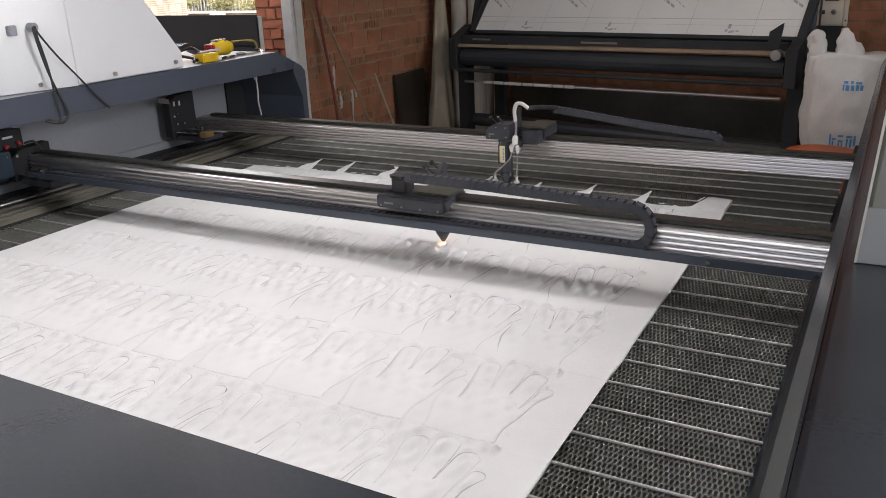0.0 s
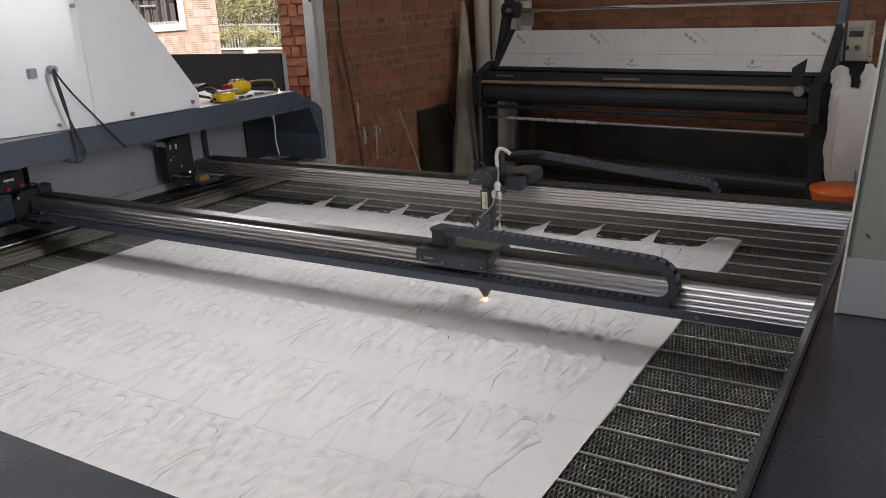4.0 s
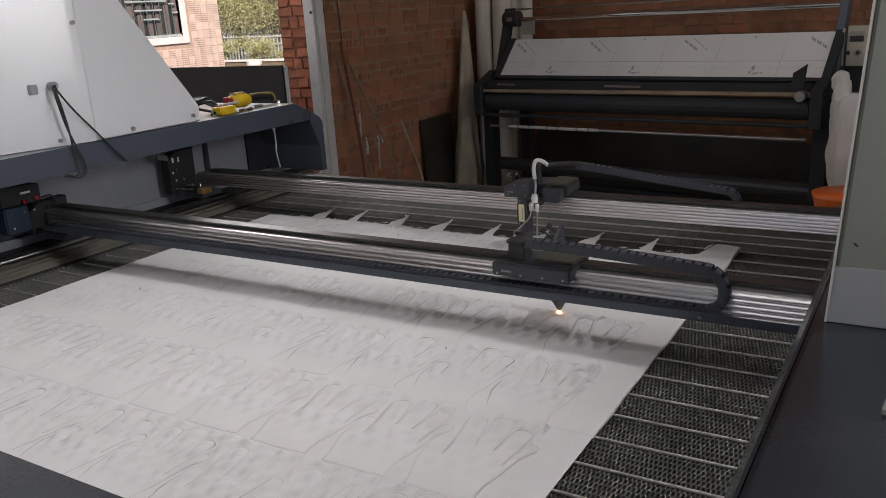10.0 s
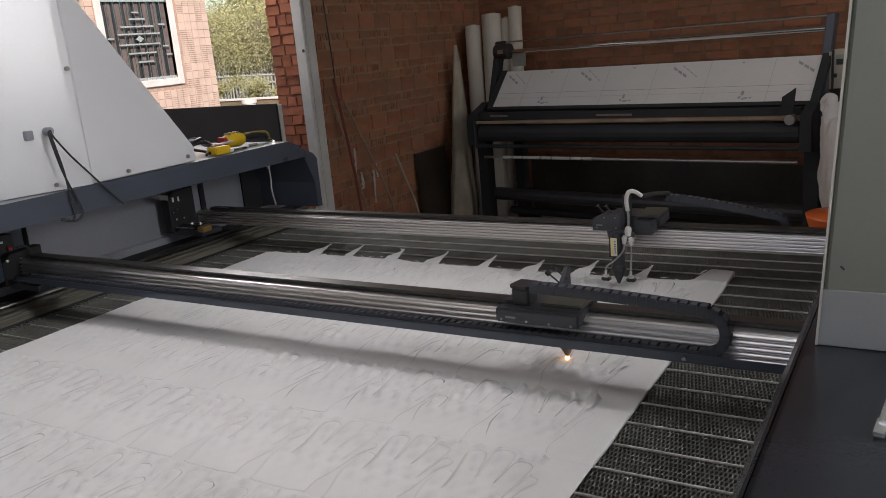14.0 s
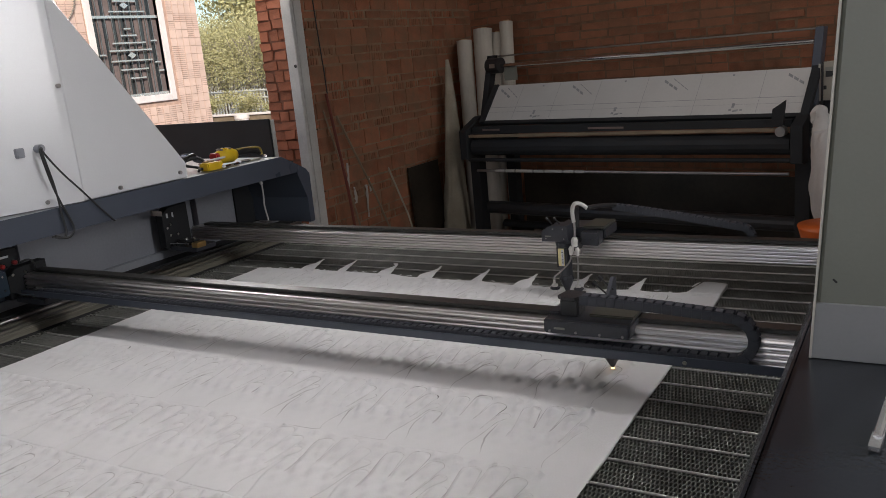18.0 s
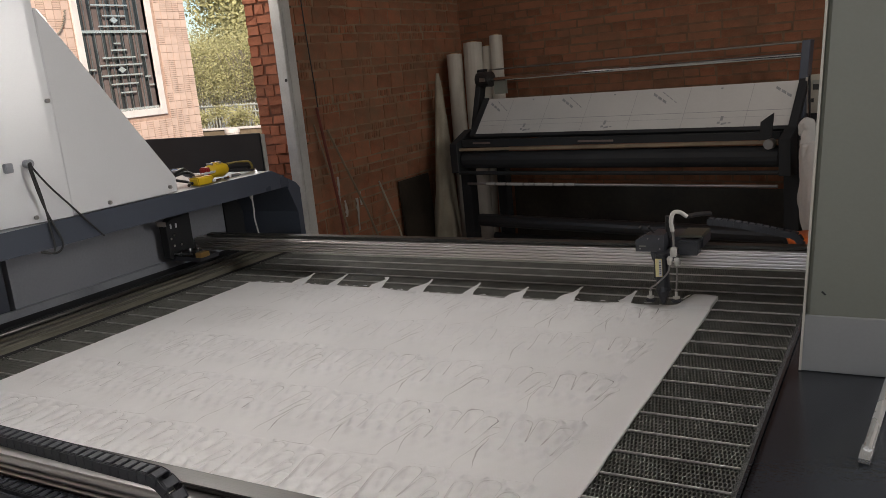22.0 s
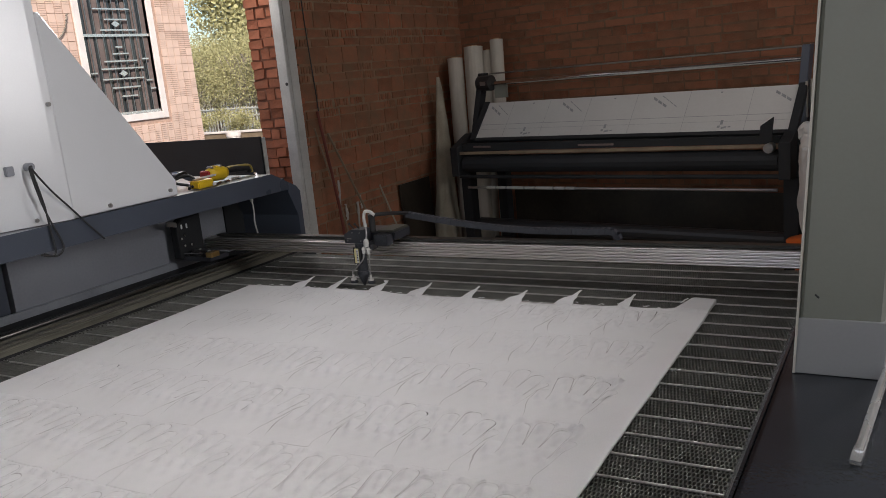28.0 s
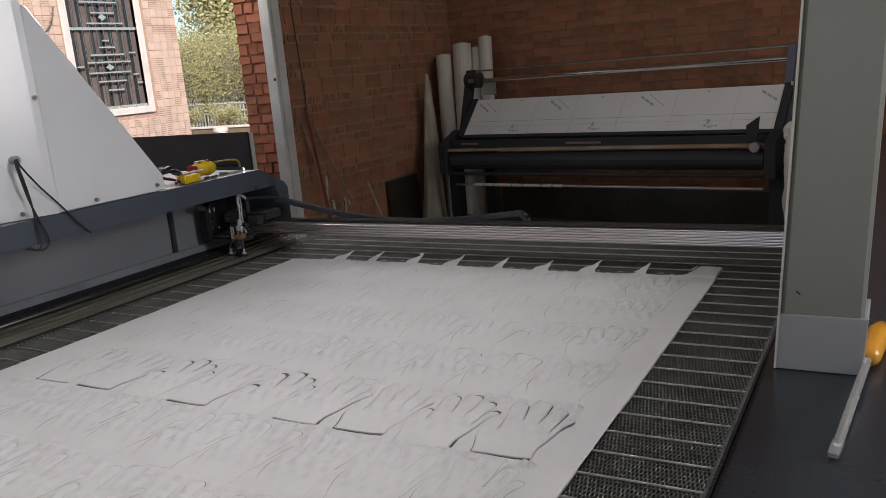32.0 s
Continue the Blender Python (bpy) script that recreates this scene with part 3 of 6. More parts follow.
near = grid(Y_NEAR, lambda x: S_NEAR, 125, 125)
far = grid(S_FAR, edge_y, 330, 0)
skirt(near[0])
skirt(near[1])
skirt(far[1] + far[2][::-1] + far[0][::-1])
# the strip with the loose gloves: cut through round each of them
b = bmn()
outer = [(side_x(i, -0.75 + 1.5 * i / NX, S_NEAR), S_NEAR) for i in range(NX + 1)] + [(side_x(i, -0.75 + 1.5 * i / NX, S_FAR), S_FAR) for i in range(NX, -1, -1)]
loops, loose = [outer], []
for c in range(10):
    cx, cy = glove_at(LOOSE, c)
    if cx > -0.66:
        loops.append(glove_outline(cx, cy))
        loose.append(loops[-1])
edges = []
for loop in loops:
    vs = [b.verts.new((x, y + 0.6, 0)) for x, y in loop]
    edges += [b.edges.new((vs[k], vs[(k + 1) % len(vs)])) for k in range(len(vs))]
bmesh.ops.triangle_fill(b, use_beauty=True, use_dissolve=False, edges=edges, normal=(0, 0, 1))
refine(b, 0.0, 0.0)
b.verts.index_update()
base = len(verts)
verts += [tuple(v.co) for v in b.verts]
faces += [tuple(base + v.index for v in f.verts) for f in b.faces]
b.free()
me = bpy.data.meshes.new("sheet")
me.from_pydata([tuple(v) for v in verts], [], faces)
me.materials.append(FABRIC)
for p in me.polygons:
    p.use_smooth = True
sheet = new("sheet", me)
sheet.parent = fabric
glove_pieces = []
for loop in loose:
    b = bmn()
    cx, cy = sum(p[0] for p in loop) / len(loop), sum(p[1] for p in loop) / len(loop)
    inner = [(x + (x - cx) * 0.008, y + (y - cy) * 0.005) for x, y in loop]
    vs = [b.verts.new((x - cx, y - cy, 0.0)) for x, y in inner]
    es = [b.edges.new((vs[k], vs[(k + 1) % len(vs)])) for k in range(len(vs))]
    bmesh.ops.triangle_fill(b, use_beauty=True, use_dissolve=False, edges=es, normal=(0, 0, 1))
    refine(b, cx, cy + 0.6)
    rim = [q for q in b.edges if q.is_boundary]
    low = bmesh.ops.extrude_edge_only(b, edges=rim)["geom"]
    for q in low:
        if isinstance(q, bmesh.types.BMVert):
            q.co.z -= 0.002
    ob = part("glove_cutout", b, FABRIC, fabric, "cut-out white glove piece", smooth=True)
    for p in ob.data.polygons:
        p.use_smooth = p.normal.z > 0.4
    ob.matrix_basis = pose(cx, cy + 0.6, 0.0003)
    glove_pieces.append((ob, cx, cy + 0.6))

# upturned torn tongues along the far edge: a wide root and a sharp tip
for n, t in enumerate(TEETH):
    b = bmn()
    tall, wide = 0.95 + 0.22 * math.sin(n * 2.3), 1.0 + 0.25 * math.sin(n * 4.1 + 1)
    blunt = 0.016 if n == 2 else 0.003
    e = edge_y(t - 0.02)
    left = [(-0.047 * wide, e - 0.012, 0.002), (-0.045 * wide, e + 0.008, 0.006), (-0.034 * wide, e + 0.015 * tall, 0.010), (-0.020, e + 0.023 * tall, 0.014), (-0.008, e + 0.034 * tall, 0.019), (-blunt, e + 0.047 * tall, 0.024)]
    right = [(0.001, e - 0.022, 0.002), (-0.002, e - 0.006, 0.005), (-0.003, e + 0.006, 0.009), (-0.002, e + 0.018 * tall, 0.013), (0.0, e + 0.033 * tall, 0.019), (0.0015, e + 0.048 * tall, 0.0235)]
    rows = []
    for dz in (0.0, 0.0014):
        for side in (left, right):
            rows.append([b.verts.new((t + x + 0.0015 * math.sin(k * 2.9 + n), y + 0.6, z + dz)) for k, (x, y, z) in enumerate(side)])
    for lo, hi in ((0, 1), (2, 3), (0, 2), (1, 3)):
        for k in range(5):
            b.faces.new((rows[lo][k], rows[hi][k], rows[hi][k + 1], rows[lo][k + 1]))
    part("torn_tongue", b, FABRIC, fabric)


def ribbon(b, pts, width, lift):
    """A thin flat line that follows the sheet."""
    prev = None
    for i, p in enumerate(pts):
        d = Vector(pts[min(i + 1, len(pts) - 1)]) - Vector(pts[max(i - 1, 0)])
        if d.length < 1e-6:
            continue
        n = Vector((-d.y, d.x)).normalized()
        w = width(i / max(1, len(pts) - 1)) if callable(width) else width
        cur = []
        for sgn in (-1, 1):
            x, y = p[0] + n.x * w * sgn, p[1] + n.y * w * sgn
            cur.append(b.verts.new((x, y + 0.6, sheet_z(x, y) + lift)))
        if prev:
            b.faces.new((prev[0], prev[1], cur[1], cur[0]))
        prev = cur


cuts, slits, lips = bmn(), bmn(), bmn()
g = random.Random(11)
for r in range(7):
    for c in range(10):
        cx, cy = glove_at(r, c)
        if cx < -0.66:
            continue
        line = glove_outline(cx + g.uniform(-0.002, 0.002), cy + g.uniform(-0.002, 0.002))
        if r == LOOSE:
            line = [(x + 0.0009 * (1 if x > cx else -1), y + 0.0009 * (1 if y > cy - 0.11 else -1)) for x, y in glove_outline(cx, cy)]
        n = len(line)
        strong = g.uniform(0.55, 1.0)
        # the outline is faint in places, where the cut has closed again
        k = 0
        while k < n - 2:
            m = g.randrange(6, 15)
            cuff = k < 2 or k > n - 6
            w = g.choice((0.0003, 0.0005, 0.0007, 0.0010)) * strong
            if not (cuff and (r == LOOSE or g.random() < 0.7)):
                ribbon(cuts, [(q.x, q.y) for q in curve_pts([Vector((*q, 0)) for q in line[k:k + m]], 3)], lambda s, w=w: w * (0.30 + 0.85 * math.sin(math.pi * s)), 0.0015)
            k += m - 1
        # the sides of the wrist gape a little and waver
        if r != LOOSE:
            for part_of in (line[1:7], line[-10:-3]):
                if g.random() < 0.62:
                    wavy = [(q.x + g.uniform(-0.0012, 0.0012), q.y) for q in curve_pts([Vector((*q, 0)) for q in part_of], 2)]
                    w = g.uniform(0.0007, 0.0015)
                    ribbon(cuts, wavy, lambda s, w=w: w * (0.2 + 0.9 * math.sin(math.pi * s) ** 2), 0.0015)
        for tip in (19, 32, 45, 58):
            if g.random() < 0.55:
                ribbon(lips, [(q.x, q.y + 0.0026) for q in curve_pts([Vector((*q, 0)) for q in line[tip:tip + g.randrange(4, 8)]], 3)], lambda s: 0.0014 * math.sin(math.pi * (0.05 + 0.9 * s)), 0.0026)
        for _ in range(2):
            if g.random() < 0.13:
                k = g.choice((23, 24, 36, 37, 49, 50, 61, 62))
                ribbon(slits, [(q.x, q.y) for q in curve_pts([Vector((*q, 0)) for q in line[k:k + 4]], 3)], lambda s: 0.0011 * math.sin(math.pi * (0.1 + 0.8 * s)), 0.0012)
tagged(part("cut_line", cuts, CUT, fabric, "fine singed glove-shaped cut lines"), "", "", "", "stuff")
x = -0.72
while x < 0.70:
    w = g.uniform(0.006, 0.022)
    lift = g.uniform(0.002, 0.006)
    ribbon(lips, [(x + w * k / 4, edge_y(x + w * k / 4) - 0.003 + 0.003 * math.sin(k * 1.7 + x * 90)) for k in range(5)], lambda s, q=g.uniform(0.002, 0.005): q * math.sin(math.pi * (0.1 + 0.8 * s)), lift)
    x += w + g.uniform(0.004, 0.05)
tagged(part("curled_edge", lips, FABRIC, fabric, "curled white edges of the cut fingertips"), "", "", "", "stuff")
# near-black ribbons on the cloth, painted as the shade inside gaping cuts
tagged(part("slit_shade", slits, SLIT_DARK, fabric, "black strips painted for the dark inside gaping cuts"), "", "", "", "stuff")

# ---- the two gantries ----
# seconds, place of the nozzle across and along the bed
FRONT = [
    (0, 0.217, -0.560),
    (0.5, 0.256, -0.556),
    (1, 0.255, -0.575),
    (1.5, 0.292, -0.540),
    (2, 0.295, -0.621),
    (2.5, 0.306, -0.547),
    (3, 0.325, -0.612),
    (3.5, 0.333, -0.584),
    (5.5, 0.389, -0.788),
    (6, 0.375, -0.702),
    (6.5, 0.397, -0.637),
    (7, 0.407, -0.668),
    (7.5, 0.408, -0.568),
    (8, 0.434, -0.612),
    (8.5, 0.435, -0.566),
    (9, 0.474, -0.576),
    (9.5, 0.472, -0.597),
    (10, 0.503, -0.572),
    (10.5, 0.498, -0.660),
    (11, 0.522, -0.607),
    (11.5, 0.517, -0.717),
    (12, 0.506, -0.786),
    (12.17, 0.554, -0.787),
    (12.33, 0.601, -0.787),
    (12.5, 0.649, -0.788),
    (12.75, 0.597, -0.778),
    (13, 0.545, -0.768),
    (13.5, 0.528, -0.652),
    (14, 0.558, -0.645),
    (14.5, 0.556, -0.616),
    (16.5, 0.619, -0.585),
    (17, 0.620, -0.562),
    (17.5, 0.654, -0.566),
    (18, 0.649, -0.602),
    (18.5, 0.680, -0.602),
    (19, 0.647, -0.732),
    (19.5, 0.598, -0.796),
    (19.62, 0.544, -0.821),
    (19.75, 0.490, -0.846),
    (19.88, 0.436, -0.871),
    (20, 0.382, -0.896),
    (20.12, 0.319, -0.926),
    (20.25, 0.257, -0.956),
    (20.38, 0.194, -0.987),
    (20.5, 0.131, -1.017),
    (20.62, 0.077, -1.043),
    (20.75, 0.024, -1.070),
    (20.88, -0.030, -1.096),
    (21, -0.083, -1.123),
    (21.17, -0.149, -1.155),
    (21.33, -0.214, -1.188),
    (21.5, -0.280, -1.220),
    (21.67, -0.337, -1.250),
    (21.83, -0.393, -1.280),
    (22, -0.450, -1.310),
    (22.25, -0.515, -1.345),
    (22.5, -0.580, -1.410),
    (23, -0.620, -1.445),
    (24, -0.640, -1.480),
    (32, -0.640, -1.480),
]
REAR = [
    (0, 0.161, -0.103),
    (0.5, 0.156, -0.100),
    (1, 0.121, -0.076),
    (1.5, 0.121, -0.157),
    (2, 0.097, -0.085),
    (2.5, 0.087, -0.171),
    (3, 0.086, -0.166),
    (3.5, 0.054, -0.186),
    (3.9, 0.115, -0.199),
    (4.3, 0.176, -0.211),
    (4.7, 0.238, -0.224),
    (5.1, 0.299, -0.236),
    (5.5, 0.360, -0.249),
    (6, 0.366, -0.144),
    (6.5, 0.341, -0.201),
    (7, 0.345, -0.110),
    (7.5, 0.310, -0.163),
    (8, 0.308, -0.095),
    (8.5, 0.272, -0.110),
    (9, 0.273, -0.131),
    (9.5, 0.230, -0.100),
    (10, 0.243, -0.197),
    (10.5, 0.228, -0.168),
    (11, 0.209, -0.238),
    (11.5, 0.233, -0.322),
    (11.75, 0.302, -0.325),
    (12, 0.372, -0.327),
    (12.25, 0.441, -0.319),
    (12.5, 0.509, -0.311),
    (13, 0.530, -0.212),
    (13.5, 0.509, -0.153),
    (14, 0.502, -0.178),
    (14.5, 0.481, -0.109),
    (16.5, 0.426, -0.108),
    (17, 0.389, -0.117),
    (17.5, 0.406, -0.223),
    (18, 0.378, -0.170),
    (18.5, 0.379, -0.282),
    (19, 0.434, -0.331),
    (19.17, 0.488, -0.331),
    (19.33, 0.542, -0.332),
    (19.5, 0.596, -0.332),
    (20, 0.662, -0.305),
    (20.5, 0.691, -0.185),
    (21, 0.664, -0.147),
    (21.5, 0.663, -0.145),
    (22, 0.636, -0.107),
    (22.5, 0.631, -0.163),
    (23, 0.615, -0.092),
    (23.5, 0.595, -0.171),
    (24, 0.585, -0.108),
    (24.5, 0.553, -0.145),
    (25, 0.566, -0.226),
    (25.5, 0.533, -0.178),
    (26.3, 0.500, -0.160),
    (26.43, 0.443, -0.158),
    (26.55, 0.385, -0.155),
    (26.68, 0.328, -0.152),
    (26.8, 0.270, -0.150),
    (26.94, 0.204, -0.148),
    (27.08, 0.138, -0.145),
    (27.22, 0.071, -0.143),
    (27.36, 0.005, -0.140),
    (27.5, -0.061, -0.138),
    (27.62, -0.123, -0.118),
    (27.75, -0.186, -0.099),
    (27.88, -0.248, -0.079),
    (28, -0.311, -0.059),
    (28.1, -0.371, -0.040),
    (28.2, -0.431, -0.021),
    (28.3, -0.490, -0.001),
    (28.4, -0.550, 0.018),
    (28.5, -0.610, 0.037),
    (28.62, -0.676, 0.057),
    (28.75, -0.742, 0.077),
    (28.88, -0.807, 0.096),
    (29, -0.873, 0.116),
    (29.25, -0.915, 0.131),
    (29.5, -0.958, 0.145),
    (30, -0.952, 0.140),
    (30.5, -0.950, 0.134),
    (31, -0.961, 0.149),
    (31.5, -0.954, 0.143),
    (32, -0.962, 0.147),
]
NOZZLE_BACK = 0.02


def profile(b, x0, x1, y0, y1, z0, z1):
    """An extruded aluminium beam with grooves along its front."""
    h = z1 - z0
    s = 1 if y1 > y0 else -1
    out = [(y0 + 0.0075 * s, z0)]
    for k in range(5):
        f, w = z0 + h * (0.02 + 0.19 * k), h * 0.19
        out += [(y0 + 0.0034 * (1 - math.sin(math.pi * a)) ** 1.4 * s, f + w * (0.04 + 0.74 * a)) for a in (0.0, 0.12, 0.3, 0.5, 0.7, 0.88, 1.0)]
        out += [(y0 + 0.0075 * s, f + w * 0.82), (y0 + 0.0075 * s, f + w)]
    out += [(y0 + 0.0075 * s, z1), (y1, z1), (y1, z0)]
    return prism(b, out, 0, x0, x1)


def end_truck(gantry, x, y0, y1, z1, bolts, slots):
    """The truck that carries a beam on the side rail, with its bolts and belt clamp."""
    b = bmn()
    prism(b, [(y0, 0.078), (y1, 0.078), (y1, z1 + 0.006), (y0 + 0.03, z1), (y0, z1 - 0.02)], 0, x - 0.035, x, 0.002)
    part("end_truck", b, BLACK_SHEET, gantry, "black end truck on the side rail")
    b = bmn()
    box(b, x + 0.002, x + 0.13, y0 + 0.012, y1 - 0.012, 0.07, 0.086, 0.002)
    part("belt_plate", b, BLACK_ANODISED, gantry)
    b = bmn()
    box(b, x + 0.02, x + 0.10, y0 + 0.03, y0 + 0.06, 0.0865, 0.104, 0.003)
    part("belt_carrier", b, BLACK_PLASTIC, gantry)
    for y, z in bolts:
        b = tube(bmn(), [(x, y, z), (x + 0.006, y, z)], 0.0045, 8)
        part("bolt", b, CHROME, gantry)
    for y, z in slots:
        b = box(bmn(), x, x + 0.002, y - 0.0035, y + 0.0035, z - 0.008, z + 0.008, 0.0005)
        part("slot", b, WHITE_PAINT, gantry, "pale slot in the plate")
    for dx, dy, dz in ((0.03, 0.02, 0.012), (0.05, 0.045, 0.022), (0.085, 0.05, 0.022), (0.075, 0.02, 0.012), (0.115, 0.035, 0.014)):
        b = tube(bmn(), [(x + dx, y0 + dy, 0.086), (x + dx, y0 + dy, 0.088 + dz)], 0.0048, 8)
        part("stud", b, CHROME, gantry)
    b = tube(bmn(), [(x + 0.01, y0 + 0.01, 0.096), (x + 0.09, y0 + 0.016, 0.096)], 0.003, 8)
    part("tension_rod", b, CHROME, gantry)


front_gantry = thing("front_gantry", (0, FRONT[0][2], BED), "aluminium gantry beam with black drag chain and cutting head", "gantry")
b = profile(bmn(), -1.053, 1.028, -0.118, -0.072, 0.088, 0.143)
part("beam", b, ALU, front_gantry, "bright extruded aluminium beam")
b = box(bmn(), -1.038, 1.025, -0.092, -0.060, 0.1445, 0.152, 0.001)
part("slide_rail", b, RAIL_DARK, front_gantry, "dark oiled slide rail along the beam")
b = prism(bmn(), [(-0.119, 0.092), (-0.150, 0.092), (-0.150, 0.108), (-0.148, 0.108), (-0.148, 0.095), (-0.119, 0.095)], 0, -1.028, 1.027)
part("chain_tray", b, BLUE_PAINT, front_gantry, "black chain tray")
for x in (0.83, 1.005):
    b = tube(bmn(), [(x, -0.156, 0.101), (x, -0.150, 0.101)], 0.004, 8)
    part("tray_screw", b, CHROME, front_gantry)
end_truck(front_gantry, -1.055, -0.165, -0.04, 0.165, ((-0.15, 0.15), (-0.11, 0.15), (-0.08, 0.12)), ())
b = box(bmn(), -1.10, -1.04, -0.245, -0.172, 0.098, 0.170, 0.004)
part("limit_switch", b, BLUE_BOX, front_gantry, "teal-blue switch box")
for y, z in ((-0.225, 0.155), (-0.225, 0.115), (-0.188, 0.155), (-0.188, 0.115)):
    b = tube(bmn(), [(-1.04, y, z), (-1.0375, y, z)], 0.003, 8)
    part("screw", b, CHROME, front_gantry)
b = prism(bmn(), [(-0.24, 0.173), (-0.119, 0.173), (-0.119, 0.222), (-0.24, 0.234)], 0, -1.10, -1.055, 0.002)
part("cover_plate", b, BLACK_SHEET, front_gantry, "black cover plate")
b = box(bmn(), -1.0545, -1.0525, -0.180, -0.150, 0.2015, 0.2075)
part("white_bar", b, WHITE_PAINT, front_gantry, "short white bar")
for y, z in ((-0.175, 0.180), (-0.137, 0.184)):
    b = tube(bmn(), [(-1.055, y, z), (-1.045, y, z), (-1.042, y, z)], 0.007, 12, [0.007, 0.0066, 0.004])
    part("red_knob", b, RED, front_gantry, "small red knob", smooth=True)
b = tube(bmn(), curve_pts([(-1.055, -0.118, 0.18), (-1.04, -0.10, 0.183), (-1.035, -0.088, 0.168), (-1.036, -0.086, 0.148)]), 0.003, 8)
part("switch_cable", b, RUBBER, front_gantry)

front_head = new("carriage")
front_head.parent = front_gantry
front_head.matrix_basis = pose(FRONT[0][1], 0, 0)
b = box(bmn(), -0.078, 0.085, -0.146, -0.045, 0.1275, 0.155, 0.003)
box(b, -0.076, 0.083, -0.1465, -0.1445, 0.147, 0.150)
part("carriage_body", b, BLACK_ANODISED, front_head, "black anodised carriage block")
b = box(bmn(), 0.0, 0.083, -0.118, -0.03, 0.1555, 0.161, 0.002)
part("top_plate", b, OLIVE, front_head)
b = box(bmn(), -0.076, -0.055, -0.118, -0.03, 0.1555, 0.161, 0.002)
part("top_plate", b, BLACK_ANODISED, front_head)
for x in (-0.066, -0.015, 0.030, 0.072):
    part("screw", tube(bmn(), [(x, -0.1485, 0.1335), (x, -0.1455, 0.1335)], 0.0024, 8), ALU_DARK, front_head)
part("cable_end", tube(bmn(), [(-0.070, -0.070, 0.166), (-0.054, -0.074, 0.172), (-0.046, -0.076, 0.173)], 0.006, 10, [0.004, 0.0065, 0.005]), PALE_HOSE, front_head, "pale cable end")
part("lens_bracket", box(bmn(), -0.024, 0.024, -0.043, 0.014, 0.118, 0.146, 0.003), BLACK_ANODISED, front_head)
b = box(bmn(), -0.057, -0.036, -0.1475, -0.1465, 0.137, 0.141)
part("name_tag", b, POST_SHADE_GREY, front_head, "small pale tag")
b = box(bmn(), -0.052, -0.016, -0.125, -0.088, 0.1555, 0.188, 0.003)
part("chain_bracket", b, BLACK_PLASTIC, front_head)
b = prism(bmn(), [(-0.056, -0.122), (-0.046, -0.131), (-0.020, -0.131), (-0.012, -0.118), (-0.014, -0.088), (-0.050, -0.085)], 2, 0.1885, 0.1945)
part("bracket_cap", b, BLACK_PLASTIC, front_head)
b = prism(bmn(), [(-0.055, 0.150), (0.005, 0.150), (0.005, 0.196), (-0.006, 0.200), (-0.052, 0.165)], 0, 0.006, 0.013)
part("mirror_plate", b, BLACK_ANODISED, front_head, "black mirror mount plate")
for dx, dy, dz in ((0.004, -0.036, -0.012), (0.010, -0.020, -0.006)):
    b = tube(bmn(), [(0.006 + dx, dy, 0.185 + dz), (-0.016 + dx, dy, 0.203 + dz)], 0.0016, 8)
    tube(b, [(-0.016 + dx, dy, 0.203 + dz), (-0.023 + dx, dy, 0.209 + dz)], 0.0055, 10)
    part("mirror_knob", b, BLACK_PLASTIC, front_head)
b = tube(bmn(), [(0, 0, 0.15), (0, 0, 0.045)], 0.016, 14)
part("lens_tube", b, BLACK_ANODISED, front_head)
b = tube(bmn(), [(0, 0, 0.045), (0, 0, 0.036), (0, 0, 0.012)], 0.01, 14, [0.019, 0.017, 0.003])
part("nozzle", b, BLACK_ANODISED, front_head, "black conical nozzle")
b = tube(bmn(), [(0, 0, 0.0115), (0, 0, 0.008), (0, 0, 0.0055)], 0.003, 8, [0.002, 0.0048, 0.0024])
part("spark", b, SPARK, front_head, "small orange cutting spark")

rear_gantry = thing("rear_gantry", (0, REAR[0][2] + NOZZLE_BACK, BED), "aluminium gantry beam with lens tube and pale hose", "gantry")
b = profile(bmn(), -1.078, 1.028, 0.092, 0.14, 0.086, 0.130)
part("beam", b, ALU, rear_gantry, "bright extruded aluminium beam")
b = box(bmn(), -1.038, 1.025, 0.116, 0.146, 0.132, 0.140, 0.001)
part("slide_rail", b, RAIL_DARK, rear_gantry, "dark oiled slide rail along the beam")
b = prism(bmn(), [(0.141, 0.088), (0.185, 0.088), (0.185, 0.11), (0.183, 0.11), (0.183, 0.091), (0.141, 0.091)], 0, -1.028, 1.027)
part("chain_tray", b, BLACK_SHEET, rear_gantry, "black chain tray")
end_truck(rear_gantry, -1.08, -0.025, 0.090, 0.218, ((0.002, 0.160), (-0.004, 0.123), (0.028, 0.121), (-0.014, 0.15)), ((-0.004, 0.192), (0.020, 0.191)))
b = box(bmn(), -0.965, -0.935, -0.02, 0.02, 0.086, 0.104, 0.002)
part("belt_clamp", b, BRASS, rear_gantry, "small brass-coloured clamp")
b = prism(bmn(), [(-0.065, 0.205), (-0.027, 0.195), (-0.027, 0.212), (-0.065, 0.222)], 0, -1.085, -1.075)
part("switch_lever", b, ALU_DARK, rear_gantry)

rear_head = new("carriage")
rear_head.parent = rear_gantry
rear_head.matrix_basis = pose(REAR[0][1], 0, 0)
b = box(bmn(), -0.055, 0.085, 0.070, 0.165, 0.142, 0.170, 0.003)
part("carriage_body", b, BLACK_ANODISED, rear_head, "black anodised carriage block")
b = box(bmn(), 0.030, 0.088, 0.055, 0.15, 0.171, 0.178, 0.002)
part("top_plate", b, OLIVE, rear_head)
b = prism(bmn(), [(-0.072, 0.142), (0.0, 0.142), (0.0, 0.185), (-0.045, 0.185), (-0.072, 0.170)], 1, 0.02, 0.068)
